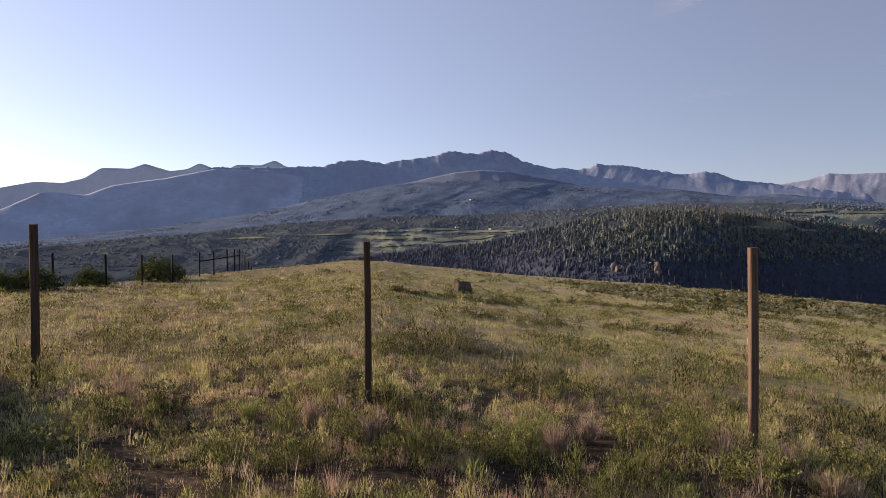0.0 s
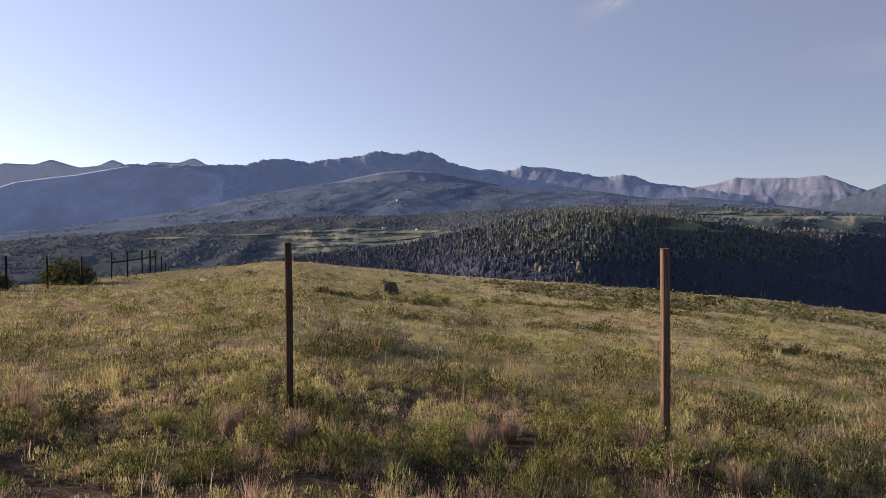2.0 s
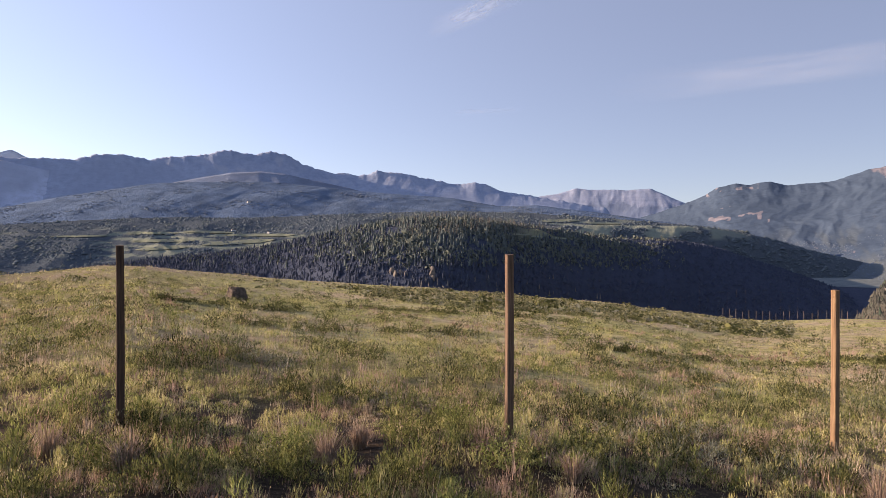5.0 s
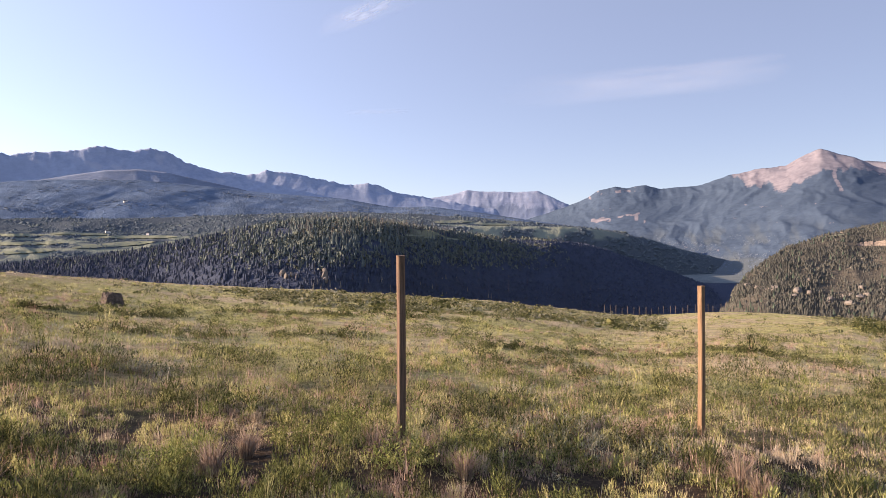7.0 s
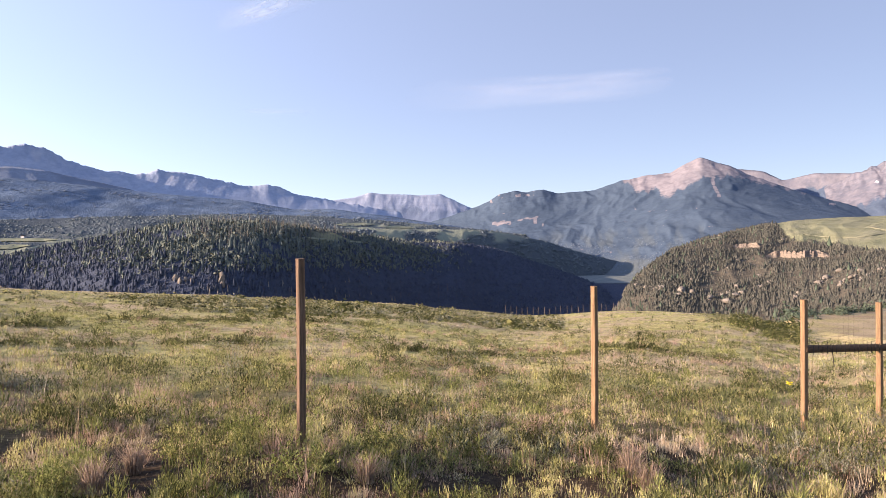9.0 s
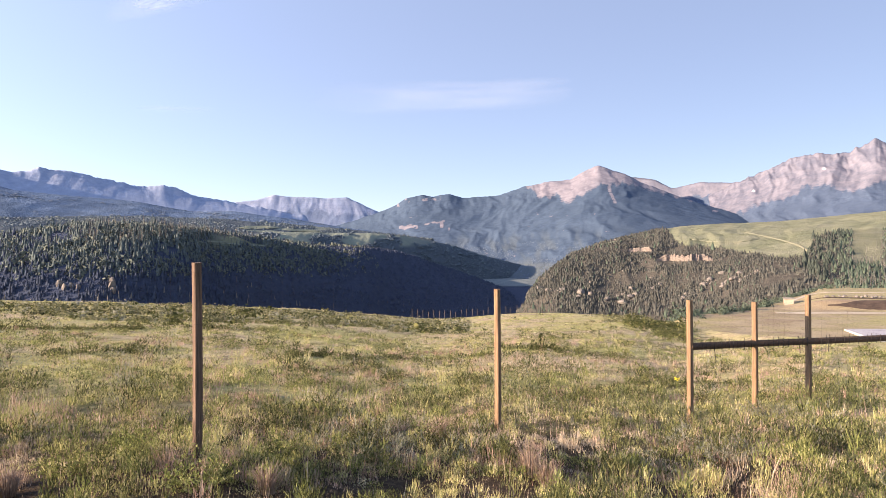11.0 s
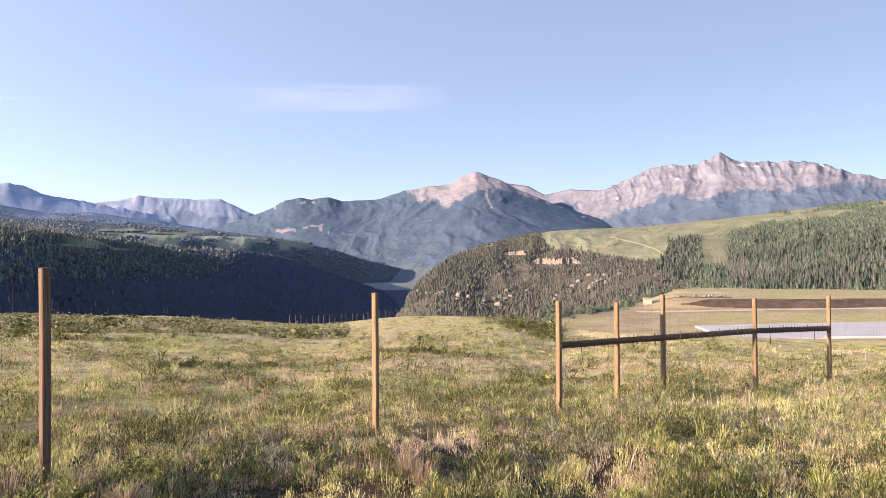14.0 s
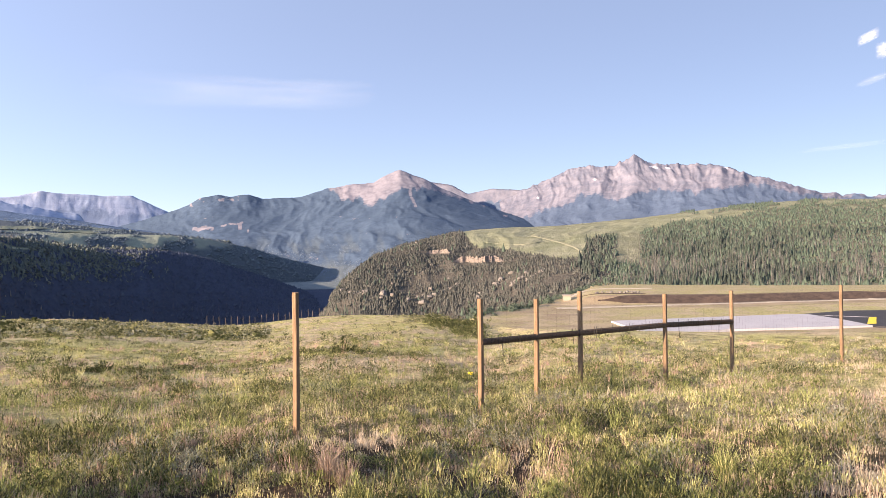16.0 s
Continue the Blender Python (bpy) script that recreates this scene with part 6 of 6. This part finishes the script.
for k, (a0, a1, e0, e1, spread, count) in enumerate(((56.0, 58.6, -4.8, -3.4, 0.12, 70), (58.8, 61.2, -4.4, -3.2, 0.1, 45), (65.2, 67.6, -3.9, -2.3, 0.14, 80), (68.2, 69.6, -2.9, -1.8, 0.1, 40), (53.4, 55.6, -3.1, -3.4, 0.12, 60), (62.2, 64.0, -3.3, -2.5, 0.1, 35), (69.6, 71.2, -2.4, -1.3, 0.12, 40), (60.0, 62.0, -1.6, -0.9, 0.2, 30))):
    rock_spill(east_hill, a0, a1, e0, e1, spread, count, 350 + k)

# a small shed below the bank
sx, sy = (float(v) for v in polar(73.0, 366))
shed = empty("shed", (sx, sy, gz(sx, sy)))
tagged(shed, "small tan shed with a flat roof at the trees' edge", "shed")
shed.rotation_euler = (0, 0, radians(20))
M_TAN = material("tan_board", m_two((0.26, 0.22, 0.17), (0.36, 0.31, 0.25), 1.0, 0.02, (1, 1, 6)), 0.9)
M_WHITE = material("white_board", m_two((0.62, 0.61, 0.58), (0.72, 0.71, 0.68), 1.0, 0.01), 0.8)
for name, lo, hi, mat in (("wall", (-5, -2, -0.8), (5, 2, 2.6), M_TAN), ("roof", (-5.4, -2.4, 2.6), (5.4, 2.4, 2.95), M_TAN), ("door", (2.2, -2.08, -0.2), (4.4, -2.0, 2.1), M_WHITE)):
    bm = bmesh.new()
    bmesh.ops.create_cube(bm, size=1.0)
    for v in bm.verts:
        v.co = Vector([(l + h) / 2 + c * (h - l) for c, l, h in zip(v.co, lo, hi)])
    bmesh.ops.bevel(bm, geom=bm.edges[:], offset=0.03, segments=1, affect="EDGES")
    part(name, bm, mat, shed)


# far houses on the wooded slopes
def house(place, turn, label):
    """A small gabled house."""
    home = empty("house", tuple(place))
    home.rotation_euler = (0, 0, turn)
    tagged(home, label, "house", "far houses on the valley slopes")
    bm = bmesh.new()
    bmesh.ops.create_cube(bm, size=1.0)
    for v in bm.verts:
        v.co = Vector((v.co.x * 15, v.co.y * 9, v.co.z * 6 + 2))
    part("wall", bm, M_WHITE, home)
    bm = bmesh.new()
    ends = [[bm.verts.new((x, y, z)) for y, z in ((-5.2, 4.8), (0, 8.2), (5.2, 4.8), (4.6, 4.6), (0, 7.6), (-4.6, 4.6))] for x in (-8.2, 8.2)]
    for k in range(6):
        bm.faces.new((ends[0][k], ends[0][(k + 1) % 6], ends[1][(k + 1) % 6], ends[1][k]))
    bm.faces.new(ends[0][::-1])
    bm.faces.new(ends[1])
    part("roof", bm, M_GREYPOST, home)


for land, az, el, turn, label in ((upper_slope, 2.5, 3.62, 0.5, "small white house high on the forested slope"), (upper_slope, -5.35, 2.85, 1.2, "small pale house among dark woods"), (foothills, 1.3, 1.2, 0.2, "small pale farmhouse beside a hay field"), (foothills, 4.2, 1.05, 0.9, "small pale farmhouse beside a hay field"), (foothills, -24.8, 0.55, 0.4, "small pale house on the valley floor"), (foothills, -21.5, 0.35, 1.4, "small pale house on the valley floor")):
    house(on_land(land, az, el), turn, label)


# ---- thin high clouds ----
def cloud(name, az, el, long, thick, slope, dense, seed, label):
    """A thin sheet of ice cloud, ragged at its edges and lit by the sun."""
    m = material("cloud_" + name, lambda nt, b: None)
    nt = m.node_tree
    nt.nodes.remove(nt.nodes["Principled BSDF"])
    d, t, s, a = (nt.nodes.new(k) for k in ("ShaderNodeBsdfDiffuse", "ShaderNodeBsdfTranslucent", "ShaderNodeAddShader", "ShaderNodeMixShader"))
    for n in (d, t):
        n.inputs[0].default_value = (0.62, 0.62, 0.62, 1)
        nt.links.new(n.outputs[0], s.inputs[0 if n is d else 1])
    nt.links.new(attribute(nt, "cover"), a.inputs[0])
    nt.links.new(nt.nodes.new("ShaderNodeBsdfTransparent").outputs[0], a.inputs[1])
    nt.links.new(s.outputs[0], a.inputs[2])
    nt.links.new(a.outputs[0], nt.nodes["Material Output"].inputs[0])
    u, v = np.meshgrid(np.linspace(-1, 1, 90), np.linspace(-1, 1, 28))
    A = az + u * long / 2
    E = el + v * thick / 2 + u * slope
    f = np.clip(1 - np.abs(u) ** 1.6, 0, 1) * np.clip(1 - v * v, 0, 1) ** 1.3
    n = 0.55 + 0.75 * fbm(u * 2.2 + 0.6 * v + seed, v * 3.0 - u * slope * 0.3, 4, seed)
    c = dense * np.clip(f * n, 0, 1)
    x, y = polar(A, 4560.0)
    faces = grid_faces(*u.shape)
    keep = c.ravel()[faces].max(1) > 0.012
    ob = mesh_of("cloud", np.stack([x, y, EYE + 4560 * np.tan(np.radians(E))], -1).reshape(-1, 3), faces[keep], m, attrs={"cover": c})
    tagged(ob, label, "cloud", kind="structure")


cloud("wisp", 22.0, 19.8, 8.5, 2.0, 1.5, 0.5, 3, "bright slanting wisp of thin cloud")
cloud("veil", 45.0, 13.5, 24.0, 3.0, 0.35, 0.17, 5, "long faint veil of thin cloud")
cloud("thread", 22.8, 11.7, 6.0, 0.5, 0.12, 0.22, 8, "short faint thread of thin cloud")
cloud("puff", 95.6, 15.3, 1.4, 0.8, 0.25, 0.6, 9, "small white puff of cloud")
cloud("puff", 96.9, 14.3, 1.8, 1.2, 0.1, 0.6, 10, "small white puff of cloud")
cloud("puff", 95.9, 12.3, 2.4, 0.6, 0.3, 0.12, 12, "small faint puff of cloud")
cloud("streak", 94.0, 7.7, 8.0, 0.5, 0.15, 0.05, 11, "faint low streak of cloud")


# ---- bushes along the edge of the flat ----
g = np.random.default_rng(77)
ea = g.uniform(62, 76, 260)
er = np.interp(ea, FLAT_EDGE[:, 0], FLAT_EDGE[:, 1]) + g.normal(6, 10, 260)
ex, ey = polar(ea, er)
es = g.lognormal(1.2, 0.35, 260)
scatter("bush", [leafy(110, 800 + k, 0.09, 0.8) for k in range(5)], np.stack([ex, ey, ground_z(ex, ey) - 0.3], -1), np.stack([es, es, es * 0.9], -1), g.uniform(0, 6.28, 260), M_ASPEN, "green bushes along the edge of the airfield flat", "bush")

# ---- a clump of yellow flowers by the fence ----
fx, fy = (float(v) for v in polar(65.1, 20.6))
flower = empty("flower_clump", (fx, fy, gz(fx, fy)))
tagged(flower, "small clump of yellow meadow flowers on green stems", "flower")
g = np.random.default_rng(78)
for k in range(7):
    px, py, pz = g.normal(0, 0.12), g.normal(0, 0.12), g.uniform(0.28, 0.42)
    bm = bmesh.new()
    rod(bm, (px * 0.4, py * 0.4, -0.02), (px, py, pz), 0.004, 5)
    part("stem", bm, M_HERB, flower)
    bm = bmesh.new()
    bmesh.ops.create_icosphere(bm, subdivisions=1, radius=0.035)
    for v in bm.verts:
        v.co = Vector((v.co.x * g.uniform(0.7, 1.2) + px, v.co.y * g.uniform(0.7, 1.2) + py, v.co.z * 0.5 + pz))
    part("flower_head", bm, M_YELLOW, flower)
